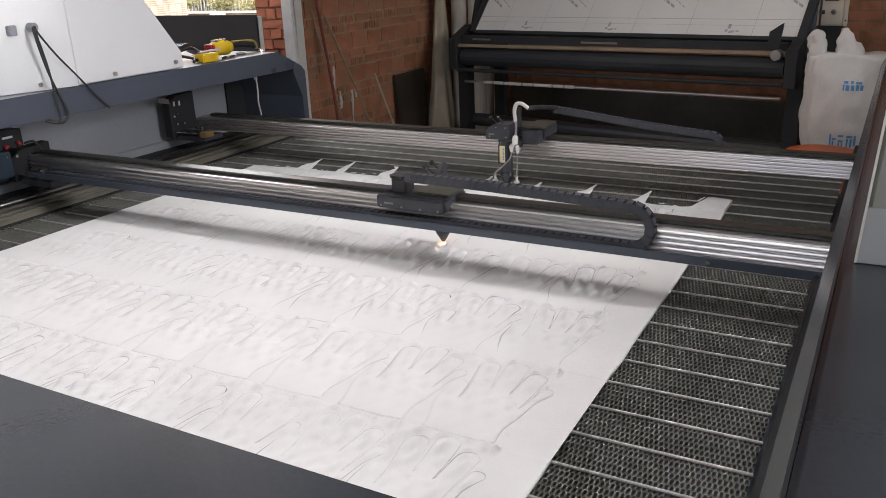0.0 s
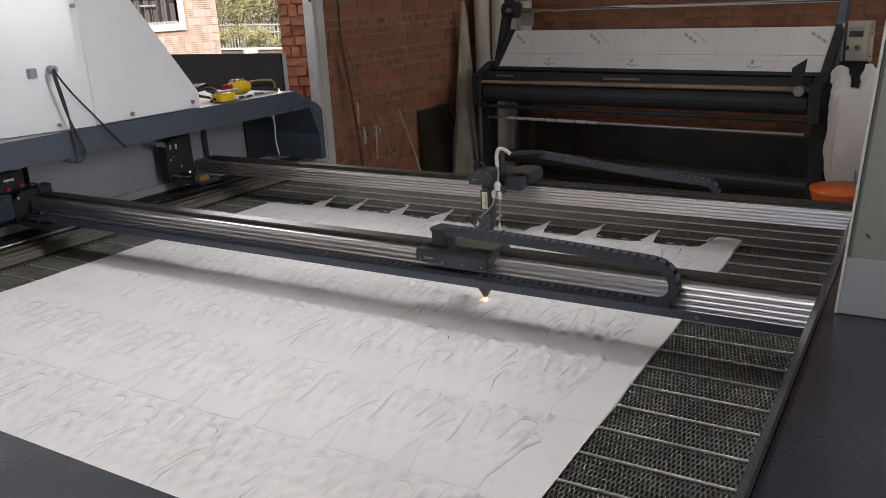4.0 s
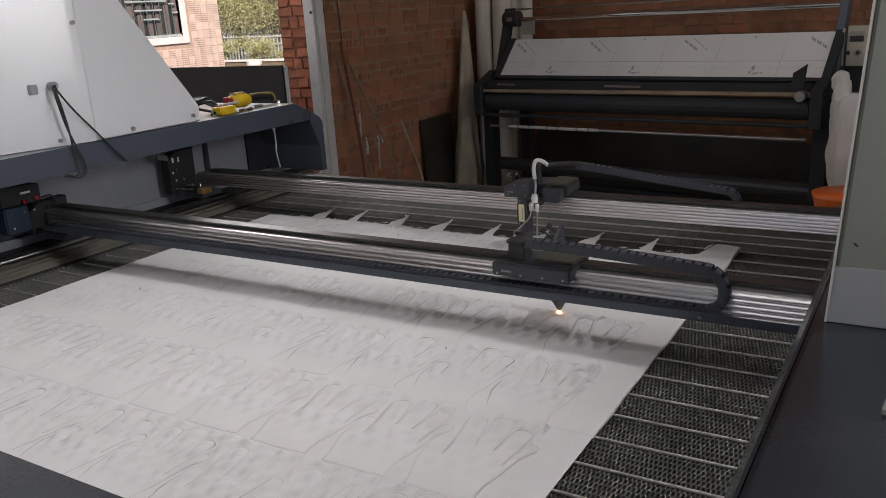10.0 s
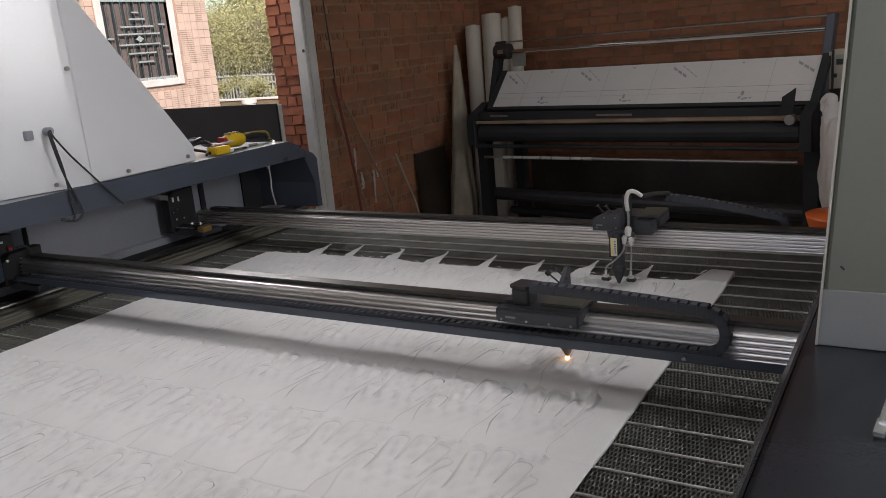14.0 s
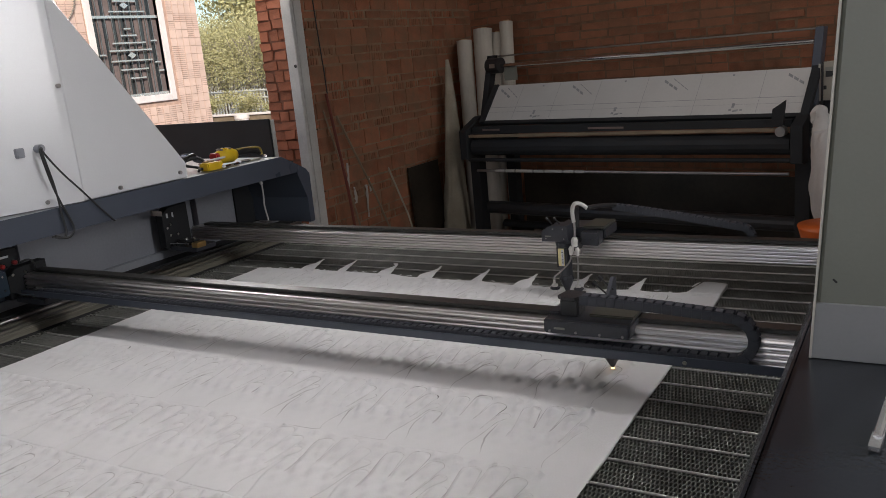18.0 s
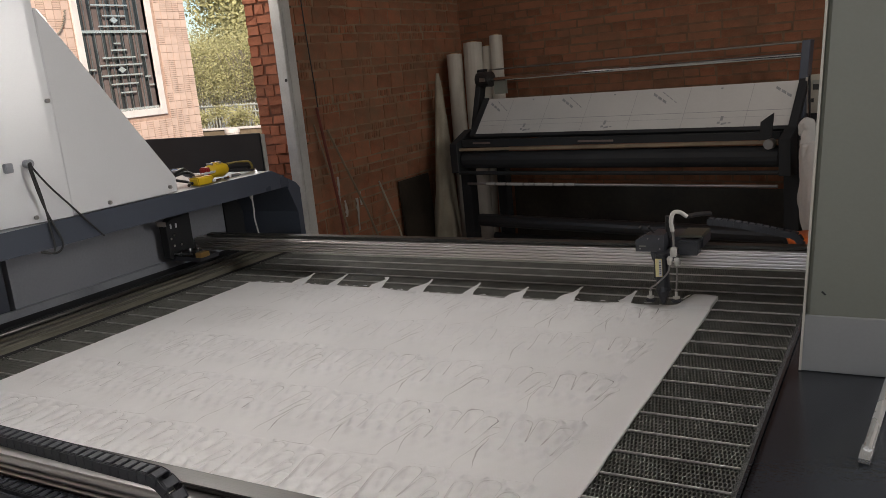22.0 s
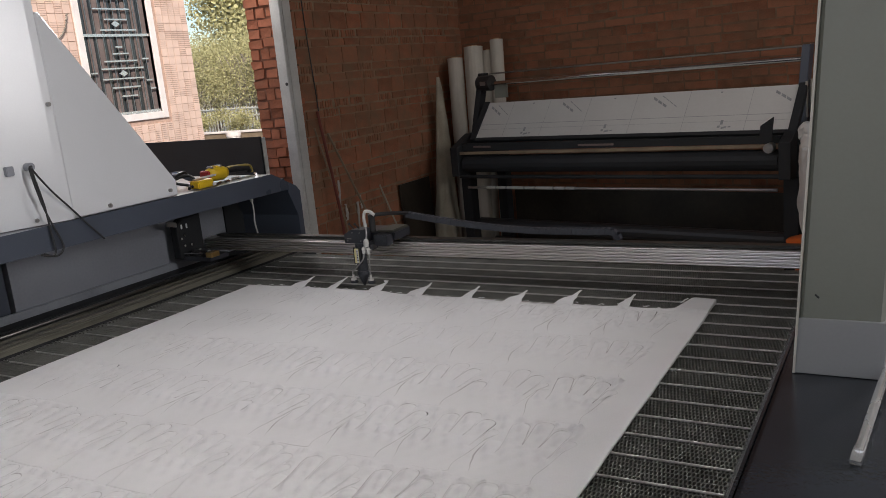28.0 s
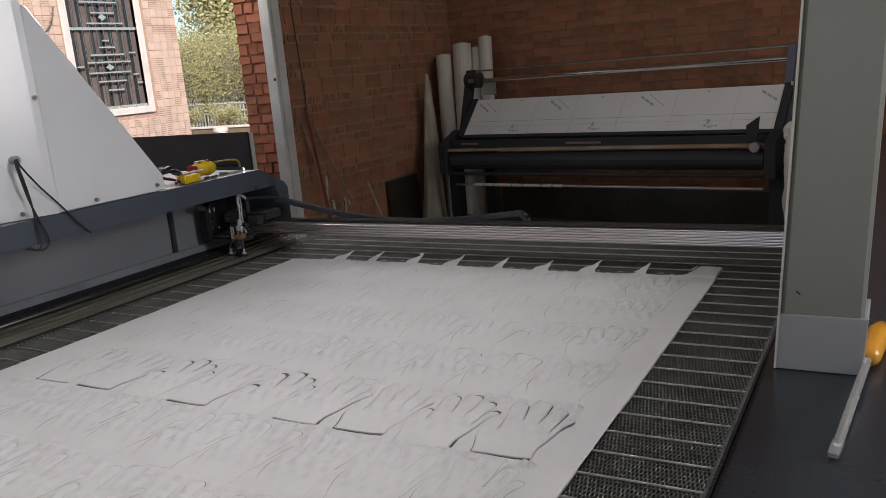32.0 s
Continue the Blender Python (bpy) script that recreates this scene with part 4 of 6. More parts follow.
part("mirror_block", b, BLACK_ANODISED, rear_head, "black mirror block")
b = box(bmn(), -0.062, -0.045, 0.0185, 0.0195, 0.155, 0.158)
part("block_mark", b, POST_SHADE_GREY, rear_head)
for x, z in ((-0.060, 0.150), (-0.010, 0.150), (-0.012, 0.176), (-0.040, 0.176)):
    part("screw", tube(bmn(), [(x, 0.0175, z), (x, 0.020, z)], 0.0018, 8), ALU_DARK, rear_head)
for x, z in ((-0.050, 0.1885), (-0.028, 0.1885)):
    part("mirror_knob", tube(bmn(), [(x, 0.045, z - 0.006), (x - 0.010, 0.040, z + 0.008), (x - 0.014, 0.038, z + 0.014)], 0.004, 10, [0.0022, 0.0022, 0.005]), BLACK_PLASTIC, rear_head)
b = prism(bmn(), [(-0.030, 0.118), (0.024, 0.118), (0.030, 0.141), (-0.036, 0.141)], 1, 0.020, 0.060, 0.002)
part("lens_bracket", b, BLACK_ANODISED, rear_head)
part("side_block", box(bmn(), 0.032, 0.080, 0.030, 0.0685, 0.132, 0.168, 0.003), BLACK_ANODISED, rear_head)
part("block_slot", box(bmn(), 0.040, 0.072, 0.0285, 0.0298, 0.146, 0.150), CHAIN, rear_head)
b = tube(bmn(), [(0.004, 0.07, 0.17), (0.004, 0.07, 0.225)], 0.011, 12)
part("adjuster", b, BLACK_PLASTIC, rear_head)
b = tube(bmn(), [(0, 0, 0.145), (0, 0, 0.060)], 0.0165, 16)
part("lens_tube", b, BLACK_ANODISED, rear_head, "black lens tube")
b = box(bmn(), -0.0125, 0.004, -0.0195, -0.0165, 0.088, 0.134, 0.0006)
part("warning_tag", b, YELLOW_TAG, rear_head, "pale yellow warning tag")
for x0, x1 in ((-0.0165, -0.0127), (0.0042, 0.0115)):
    b = box(bmn(), x0, x1, -0.0185, -0.0130, 0.084, 0.137)
    part("tag_margin", b, BLACK_PLASTIC, rear_head)
b = box(bmn(), -0.0035, 0.0030, -0.0201, -0.0197, 0.090, 0.132)
part("tag_label", b, WHITE_PAINT, rear_head, "white label on the tag")
for z in (0.096, 0.101, 0.106, 0.112, 0.117, 0.124):
    b = box(bmn(), -0.0022, 0.0016, -0.0206, -0.0203, z, z + 0.0022)
    part("label_bar", b, BLACK_PLASTIC, rear_head)
b = tube(bmn(), [(0, 0, 0.059), (0, 0, 0.050), (0, 0, 0.012)], 0.01, 16, [0.0165, 0.0195, 0.003])
part("nozzle", b, BLACK_ANODISED, rear_head, "black conical nozzle")
b = tube(bmn(), [(0.032, -0.012, 0.163), (0.032, -0.012, 0.157), (0.031, -0.012, 0.150), (0.031, -0.012, 0.140)], 0.01, 12, [0.006, 0.0085, 0.0085, 0.0075])
part("air_fitting", b, PALE_HOSE, rear_head, "pale air fitting")
for dx, z0, z1, r in ((-0.009, 0.119, 0.139, 0.0075), (0.008, 0.117, 0.136, 0.0065)):
    b = tube(bmn(), [(0.031 + dx * 0.7, -0.012, z1), (0.031 + dx, -0.014, z1 - 0.006), (0.031 + dx, -0.014, z0)], r, 10, [r * 0.8, r, r * 0.7])
    part("fitting_branch", b, PALE_HOSE, rear_head, "pale branch of the fitting")
part("valve", box(bmn(), 0.041, 0.049, -0.016, -0.006, 0.120, 0.132, 0.002), ALU_DARK, rear_head)
b = tube(bmn(), curve_pts([(0.022, -0.014, 0.119), (0.018, -0.02, 0.100), (-0.004, -0.028, 0.076), (-0.024, -0.022, 0.060), (-0.028, -0.016, 0.048)]), 0.0023, 8)
part("thin_hose", b, ALU_DARK, rear_head, "thin grey air hose")
b = tube(bmn(), curve_pts([(0.039, -0.014, 0.117), (0.039, -0.016, 0.085), (0.035, -0.012, 0.048)]), 0.0021, 8)
part("thin_hose", b, ALU_DARK, rear_head, "thin grey air hose")
for x, y in ((-0.028, -0.016), (0.035, -0.012)):
    b = tube(bmn(), [(x, y, 0.050), (x, y, 0.038), (x, y, 0.0375), (x, y, 0.032)], 0.004, 8, [0.0032, 0.0038, 0.0085, 0.0085])
    part("hose_end", b, PALE_HOSE, rear_head, "pale push-in fitting")
    part("hose_elbow", box(bmn(), x - 0.012, x + 0.012, y - 0.006, y + 0.010, 0.022, 0.0315, 0.003), BLACK_ANODISED, rear_head)
b = tube(bmn(), curve_pts([(0.031, -0.008, 0.160), (0.030, -0.002, 0.185), (0.027, 0.0, 0.212)]), 0.0034, 8)
part("hose_stem", b, ALU_DARK, rear_head, "thin grey hose stem")
b = tube(bmn(), curve_pts([(0.028, 0.0, 0.200), (0.025, 0.0, 0.226), (0.031, 0.0, 0.246), (0.046, 0.002, 0.248), (0.064, 0.004, 0.236)]), 0.0052, 10, None)
part("air_hose", b, PALE_HOSE, rear_head, "curled pale silicone hose", smooth=True)
b = tube(bmn(), curve_pts([(0.062, 0.004, 0.237), (0.072, 0.05, 0.232), (0.076, 0.11, 0.222), (0.086, 0.155, 0.214)]), 0.006, 8)
part("hose_tail", b, RUBBER, rear_head, "black hose tail")


def link_mesh():
    """One link of a drag chain: two side plates and two cross bars."""
    b = bmn()
    for y in (-0.0125, 0.0095):
        box(b, -0.0088, 0.0088, y, y + 0.003, -0.0085, 0.0085, 0.0012)
    box(b, -0.0060, 0.0060, -0.0095, 0.0095, 0.0062, 0.0087, 0.0008)
    box(b, -0.0060, 0.0060, -0.0095, 0.0095, -0.0087, -0.0062, 0.0008)
    me = bpy.data.meshes.new("chain_link")
    bmesh.ops.recalc_face_normals(b, faces=b.faces)
    b.to_mesh(me)
    b.free()
    me.materials.append(CHAIN)
    return me


LINK = link_mesh()
CHAIN_PITCH = 0.0165


def chain_pose(s, xh, c):
    """The pose of the link s metres from the fixed end, for a head at xh."""
    x_end = c["end"] + (xh - c["ref"]) / 2
    flat = x_end - c["r"] - c["fix"]
    r, bend = c["r"], math.pi * c["r"]
    if s < flat:
        return pose(c["fix"] + s, c["y"], c["z"])
    if s < flat + bend:
        a = (s - flat) / r
        return pose(x_end - r + r * math.sin(a), c["y"], c["z"] + r - r * math.cos(a), 0, -math.degrees(a))
    u = s - flat - bend
    run = max(0.05, x_end - r - (xh + c["head"]))
    k = min(1.0, u / run)
    part_run = min(1.0, run / 0.3)
    bow = c["bow"] - c["sag"] * min(1.0, run) ** 2
    z = c["z"] + 2 * r + (bow * math.sin(math.pi * k) + c["rise"] * math.sin(math.pi / 2 * k)) * part_run
    slope = (bow * math.pi * math.cos(math.pi * k) + c["rise"] * math.pi / 2 * math.cos(math.pi / 2 * k)) / run * part_run
    return pose(x_end - r - u, c["y"], z, 0, 180 + math.degrees(math.atan(slope)))


def build_chain(gantry, c, rows):
    lo = min(x for _, x, _ in rows)
    x0 = rows[0][1]
    x_end = c["end"] + (x0 - c["ref"]) / 2
    total = (x_end - c["r"] - c["fix"]) + math.pi * c["r"] + (x_end - c["r"] - (x0 + c["head"]))
    still = c["end"] + (lo - c["ref"]) / 2 - c["r"] - c["fix"] - 0.03
    moving = []
    for n in range(int(total / CHAIN_PITCH)):
        s = (n + 0.5) * CHAIN_PITCH
        ob = shared("chain_link", LINK, gantry, chain_pose(s, x0, c))
        if s > still:
            moving.append((ob, s))
    return moving


FRONT_CHAIN = dict(fix=-0.95, y=-0.1335, z=0.1055, r=0.0385, end=0.890, ref=0.552, head=-0.01, bow=0.0, rise=0.014, sag=0.0)
REAR_CHAIN = dict(fix=-0.95, y=0.163, z=0.1015, r=0.030, end=0.93, ref=0.62, head=0.075, bow=0.0, rise=0.046, sag=0.062)
front_links = build_chain(front_gantry, FRONT_CHAIN, FRONT)
rear_links = build_chain(rear_gantry, REAR_CHAIN, REAR)

# when the conveyor runs: seconds, metres
BELT = [(0.0, 0.0), (28.9, 0.0), (29.2, 0.006), (29.5, 0.03), (30.0, 0.076), (30.5, 0.138), (31.0, 0.191), (31.5, 0.252), (32.0, 0.303)]


def motions():
    """All that moves: the gantries, their heads and chains, the conveyor with its fabric."""
    walk(front_gantry, [(t, pose(0, y, BED)) for t, x, y in FRONT])
    walk(front_head, [(t, pose(x, 0, 0)) for t, x, y in FRONT])
    walk(rear_gantry, [(t, pose(0, y + NOZZLE_BACK, BED)) for t, x, y in REAR])
    walk(rear_head, [(t, pose(x, 0, 0)) for t, x, y in REAR])
    for links, c, rows in ((front_links, FRONT_CHAIN, FRONT), (rear_links, REAR_CHAIN, REAR)):
        for ob, s in links:
            walk(ob, [(t, chain_pose(s, x, c)) for t, x, y in rows])
    for n, (ob, x, y) in enumerate(glove_pieces):
        dx, dy, turn = (-0.0034, -0.0026, -0.0014)[n % 3], (0.0072, -0.0048, 0.0078, 0.0050, -0.0062)[n % 5], (1.9, -1.6, 1.3, -2.1)[n % 4]
        start = 29.2 + 0.12 * (n % 3)
        walk(ob, [(0.0, pose(x, y, 0.0003)), (start, pose(x, y, 0.0003)), (start + 0.7, pose(x + dx, y + dy, 0.0006, 0.1, -0.1, turn)), (32.0, pose(x + dx, y + dy, 0.0006, 0.1, -0.1, turn))])
    walk(conveyor, [(t, pose(0, -0.6 + d, BED)) for t, d in BELT])
    walk(fabric, [(t, pose(0, -0.6 + d, BED + 0.005)) for t, d in BELT])

# ---- white hood beside the bed ----
hood = thing("machine_hood", (-1.2, -0.6, 1.236), "white powder-coated hood with sloping end on the machine's side", "machine hood")
b = bmn()
side = [(-0.611, 1.237), (-0.222, 1.237), (-0.222, 1.285), (-0.60, 1.80), (-0.611, 1.80)]
prism(b, side, 0, -1.62, -0.867, 0.004)
part("hood_shell", b, WHITE_PAINT, hood, local=False)
b = bmn()
plan = [(-1.62, -0.612), (-0.8655, -0.612), (-0.8700, -0.632), (-0.9245, -0.835), (-0.9300, -0.860), (-0.936, -1.60), (-1.62, -1.60)]
lo_v = [b.verts.new((x, y, 1.237)) for x, y in plan]
hi_v = [b.verts.new((x - 0.012, y, 2.35)) for x, y in plan]
b.faces.new(lo_v)
b.faces.new(hi_v)
for k in range(len(plan)):
    b.faces.new((lo_v[k], lo_v[(k + 1) % len(plan)], hi_v[(k + 1) % len(plan)], hi_v[k]))
part("front_panel", b, WHITE_PAINT, hood, "folded white front panel", local=False)
for y, z in ((-0.487, 1.252), (-0.256, 1.258)):
    b = tube(bmn(), [(-0.867, y, z), (-0.8595, y, z)], 0.006, 10)
    part("bolt", b, ALU_DARK, hood, local=False)
for x, y, z in ((-0.892, -0.707, 1.252), (-0.868, -0.622, 1.557)):
    b = tube(bmn(), [(x - 0.004, y, z), (x + 0.005, y, z)], 0.006, 10)
    part("bolt", b, ALU_DARK, hood, local=False)
b = box(bmn(), -0.912, -0.893, -0.762, -0.740, 1.380, 1.406, 0.002)
part("switch_plate", b, GREY_PANEL, hood, "small grey switch plate", local=False)
b = tube(bmn(), [(-0.894, -0.7036, 1.398), (-0.874, -0.7036, 1.398)], 0.0115, 14)
part("cable_gland", b, GREY_PANEL, hood, local=False)
for keys in (((-0.876, -0.705, 1.400), (-0.862, -0.717, 1.385), (-0.860, -0.704, 1.302), (-0.860, -0.688, 1.246), (-0.855, -0.668, 1.18), (-0.856, -0.675, 1.157), (-0.858, -0.696, 1.150), (-0.860, -0.726, 1.163)),
             ((-0.876, -0.703, 1.398), (-0.860, -0.713, 1.385), (-0.858, -0.699, 1.294), (-0.858, -0.694, 1.216), (-0.856, -0.692, 1.169), (-0.857, -0.704, 1.153), (-0.860, -0.734, 1.162)),
             ((-0.876, -0.702, 1.400), (-0.862, -0.706, 1.384), (-0.860, -0.668, 1.327), (-0.858, -0.618, 1.266), (-0.858, -0.574, 1.212), (-0.858, -0.531, 1.163))):
    b = tube(bmn(), curve_pts(keys), 0.0028, 8)
    part("cable", b, RUBBER, hood, "looped black cable", local=False, smooth=True)

# ---- tools on the side cover ----
TZ = 1.2365
drill = thing("power_tool", (-0.975, 0.055, TZ), "yellow and red plastic power tool with grey grip", "power tool")
b = tube(bmn(), [(0, -0.040, 0.028), (0, -0.03, 0.028), (0, 0.0, 0.030), (0, 0.03, 0.028), (0, 0.052, 0.028)], 0.03, 14, [0.014, 0.023, 0.026, 0.026, 0.018])
part("motor_housing", b, YELLOW, drill, smooth=True)
for y in (-0.02, 0.0, 0.02):
    b = box(bmn(), -0.014, 0.014, y - 0.004, y + 0.004, 0.050, 0.0575, 0.001)
    part("housing_rib", b, ALU_DARK if y else YELLOW, drill)
b = tube(bmn(), [(0, 0.05, 0.032), (0.0, 0.10, 0.032), (0.0, 0.165, 0.026), (0.0, 0.175, 0.012)], 0.013, 12, [0.012, 0.014, 0.012, 0.010])
part("grip", b, BLACK_PLASTIC, drill)
b = tube(bmn(), curve_pts([(0.002, 0.060, 0.040), (0.002, 0.12, 0.038), (0.002, 0.165, 0.034), (0.002, 0.180, 0.026), (0.002, 0.184, 0.008)], 4), 0.0075, 8)
part("end_cap", b, AMBER_DULL, drill, "olive-yellow handle")
b = box(bmn(), -0.018, 0.022, -0.058, -0.040, 0.012, 0.046, 0.004)
part("gear_head", b, RED, drill)
b = tube(bmn(), [(0.02, -0.10, 0.026), (0.02, -0.02, 0.028)], 0.0045, 8)
part("shaft", b, PALE_HOSE, drill)
tape = thing("yellow_box", (-0.915, -0.072, TZ), "small yellow plastic box with dark clip", "box")
b = box(bmn(), -0.022, 0.022, -0.036, 0.036, 0.0, 0.026, 0.004)
part("case", b, YELLOW, tape)
b = box(bmn(), -0.018, 0.0, -0.025, 0.02, 0.0265, 0.031, 0.002)
part("lid", b, WOOD, tape)
b = box(bmn(), 0.0225, 0.028, 0.025, 0.041, 0.002, 0.012, 0.002)
part("clip", b, WHITE_PAINT, tape)
pliers = thing("pliers", (-1.03, -0.075, TZ), "dark steel pliers lying on the cover", "pliers")
for sgn in (-1, 1):
    b = tube(bmn(), curve_pts([(sgn * 0.010, -0.07, 0.018), (sgn * 0.026, -0.03, 0.042), (sgn * 0.016, 0.02, 0.050), (sgn * 0.004, 0.05, 0.036)]), 0.006, 8)
    part("handle", b, BLACK_PLASTIC, pliers)
b = tube(bmn(), [(0, 0.03, 0.034), (0, 0.05, 0.030), (0, 0.085, 0.010)], 0.012, 8, [0.006, 0.011, 0.005])
part("jaw", b, CHROME, pliers)
b = tube(bmn(), [(-0.012, 0.0, 0.048), (0.012, 0.0, 0.048)], 0.006, 8)
part("pivot", b, CHROME, pliers)
for x, y, a_, l in ((-0.90, -0.01, 20, 0.05), (-0.92, 0.10, -30, 0.035), (-0.94, 0.22, 60, 0.03), (-1.06, 0.03, 80, 0.06), (-0.895, 0.03, 5, 0.025)):
    bit = thing("drill_bit", (x, y, TZ), "short bright steel drill bit on the cover", "drill bit", "bits beside the tools", turn=a_)
    part("shank", tube(bmn(), [(0, -l / 2, 0.005), (0, l / 4, 0.005), (0, l / 2, 0.005)], 0.005, 8, [0.005, 0.005, 0.002]), CHROME, bit)
rag = thing("black_cable_coil", (-0.96, -0.125, TZ), "short coil of black cable beside the box", "cable")
part("coil", tube(bmn(), curve_pts([(0.05, -0.01, 0.006), (0.02, 0.02, 0.012), (-0.03, 0.01, 0.022), (-0.05, 0.03, 0.034), (-0.02, 0.06, 0.040), (0.02, 0.05, 0.024), (0.04, 0.015, 0.008)]), 0.005, 8), RUBBER, rag, smooth=True)
cord = thing("rope", (-0.95, 0.19, 1.0), "thin white rope hanging under the cover's end", "rope")
part("strand", tube(bmn(), curve_pts([(-0.95, 0.175, 1.163), (-0.948, 0.189, 1.155), (-0.95, 0.196, 1.10), (-0.95, 0.193, 1.06), (-0.95, 0.204, 1.0)]), 0.0028, 8), PALE_HOSE, cord, local=False)
part("knot", tube(bmn(), [(-0.95, 0.190, 1.152), (-0.95, 0.193, 1.140)], 0.006, 8), PALE_HOSE, cord, local=False)

# ---- black sheet behind the machine's side ----
panel = thing("black_sheet_panel", (-2.7, 1.66, 0), "black metal sheet standing behind the machine", "panel")
b = box(bmn(), -3.20, -2.19, 1.655, 1.67, 0.001, 1.268, 0.002)
part("sheet", b, BLACK_SHEET, panel, local=False)
b = box(bmn(), -2.20, -2.185, 1.6715, 1.70, 0.001, 1.26, 0.002)
part("edge_rail", b, FENCE, panel, local=False)

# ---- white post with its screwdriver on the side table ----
BOUNCE_TOP = 1.245
post = thing("control_post", (1.11, -1.1, TOP), "off-white steel post, its scratched face greyed for shade", "post")
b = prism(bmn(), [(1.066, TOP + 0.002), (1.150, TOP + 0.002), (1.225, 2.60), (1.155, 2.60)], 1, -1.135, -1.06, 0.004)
part("column", b, POST_SHADE_GREY, post, local=False)
b = box(bmn(), 1.0878, 1.0898, -1.1365, -1.1352, 1.2690, 1.2745, 0, Matrix.Translation((1.09, 0, 1.27)) @ Matrix.Rotation(radians(-45), 4, "Y") @ Matrix.Translation((-1.09, 0, -1.27)))
part("scratch", b, BLACK_PLASTIC, post, local=False)
# light thrown up by the table, painted as a paler band
b = prism(bmn(), [(1.0640, TOP + 0.0005), (1.1530, TOP + 0.0005), (1.1575, BOUNCE_TOP), (1.0685, BOUNCE_TOP)], 1, -1.1372, -1.0575, 0.001)
part("bounce_band", b, BOUNCE_PAINT, post, "paler band for light thrown up from the table", local=False)
# the lit left edge, done as a strip of lighter paint
b = prism(bmn(), [(1.0632, TOP + 0.001), (1.0658, TOP + 0.001), (1.1548, 2.60), (1.1522, 2.60)], 1, -1.1390, -1.090)
part("lit_edge_strip", b, LIT_EDGE, post, "pale strip for the lit left edge of the post", local=False)
driver = thing("screwdriver", (1.15, -1.2, TOP), "flat-bladed screwdriver with amber handle", "screwdriver")
b = tube(bmn(), [(1.139, -1.325, TOP + 0.005), (1.144, -1.27, TOP + 0.008), (1.157, -1.12, TOP + 0.013)], 0.0045, 10)
part("shaft", b, STEEL_BAR, driver, local=False)
b = prism(bmn(), [(1.1325, -1.345), (1.1415, -1.347), (1.1445, -1.318), (1.1345, -1.316)], 2, TOP + 0.003, TOP + 0.007)
part("blade", b, STEEL_BAR, driver, local=False)
b = tube(bmn(), [(1.157, -1.12, TOP + 0.013), (1.1585, -1.108, TOP + 0.0135), (1.166, -1.03, TOP + 0.0135), (1.168, -1.005, TOP + 0.0135)], 0.014, 12, [0.006, 0.012, 0.0130, 0.009])
part("handle", b, AMBER, driver, "amber plastic handle", local=False, smooth=True)

# ---- fabric spreading machine by the back wall ----
SP = (-1.85, 3.55, 0)
spreader = thing("fabric_spreader", SP, "black fabric feeding machine with film-covered tilted board", "machine", turn=-10.2)
for x in (-0.06, 2.40):
    b = box(bmn(), x, x + 0.09, 0.02, 0.11, 0.02, 0.98, 0.005)
    part("leg", b, BLACK_SHEET, spreader)
    b = box(bmn(), x, x + 0.09, 0.50, 0.58, 0.02, 1.05, 0.005)
    part("leg", b, BLACK_SHEET, spreader)
    b = box(bmn(), x - 0.01, x + 0.10, -0.10, 0.70, 0.0, 0.05, 0.005)
    part("foot", b, BLACK_SHEET, spreader)
    b = prism(bmn(), [(-0.10, 0.74), (0.56, 0.74), (0.56, 1.05), (0.10, 1.05), (-0.10, 0.96)], 0, x + 0.01, x + 0.08, 0.004)
    part("side_plate", b, BLACK_SHEET, spreader)
    b = prism(bmn(), [(0.16, 1.0), (0.24, 1.0), (0.40, 1.50), (0.32, 1.50)], 0, x + 0.02, x + 0.07, 0.004)
    part("upright", b, BLUE_PAINT if x > 1 else BLACK_SHEET, spreader)
tilt = math.atan2(0.25, 0.24)
B0, B1 = Vector((0, 0.03, 1.015)), Vector((0, 0.25, 1.268))


def on_board(x, u, lift=0.0):
    """A point of the tilted board: across, up along it from 0 to 1."""
    p = B0.lerp(B1, u)
    n = Vector((0, -(B1 - B0).z, (B1 - B0).y)).normalized()
    return Vector((x, p.y, p.z)) + n * lift


def board_slab(x0, x1, u0, u1, l0, l1):
    b = bmn()
    v = [b.verts.new(on_board(x, u, l)) for x in (x0, x1) for u in (u0, u1) for l in (l0, l1)]
    for q in ((0, 1, 3, 2), (4, 6, 7, 5), (0, 4, 5, 1), (2, 3, 7, 6), (0, 2, 6, 4), (1, 5, 7, 3)):
        b.faces.new([v[i] for i in q])
    return b


part("board", board_slab(0.11, 2.425, 0.02, 1.0, -0.008, 0.0), FILM, spreader, "board under printed white protective film")
part("board_edge", board_slab(0.06, 0.108, -0.03, 1.02, -0.03, 0.008), BLACK_SHEET, spreader)
part("board_edge", board_slab(2.427, 2.475, -0.03, 1.02, -0.03, 0.008), BLACK_SHEET, spreader)
part("board_edge", board_slab(0.11, 2.425, -0.06, 0.018, -0.02, 0.006), BLACK_SHEET, spreader)


def film_mark(name, x0, u0, x1, u1, h):
    """A straight printed stroke on the film."""
    b = bmn()
    b.faces.new([b.verts.new(on_board(x, u, 0.0025)) for x, u in ((x0, u0), (x0, u0 + h), (x1, u1 + h), (x1, u1))])
    part(name, b, INK, spreader)


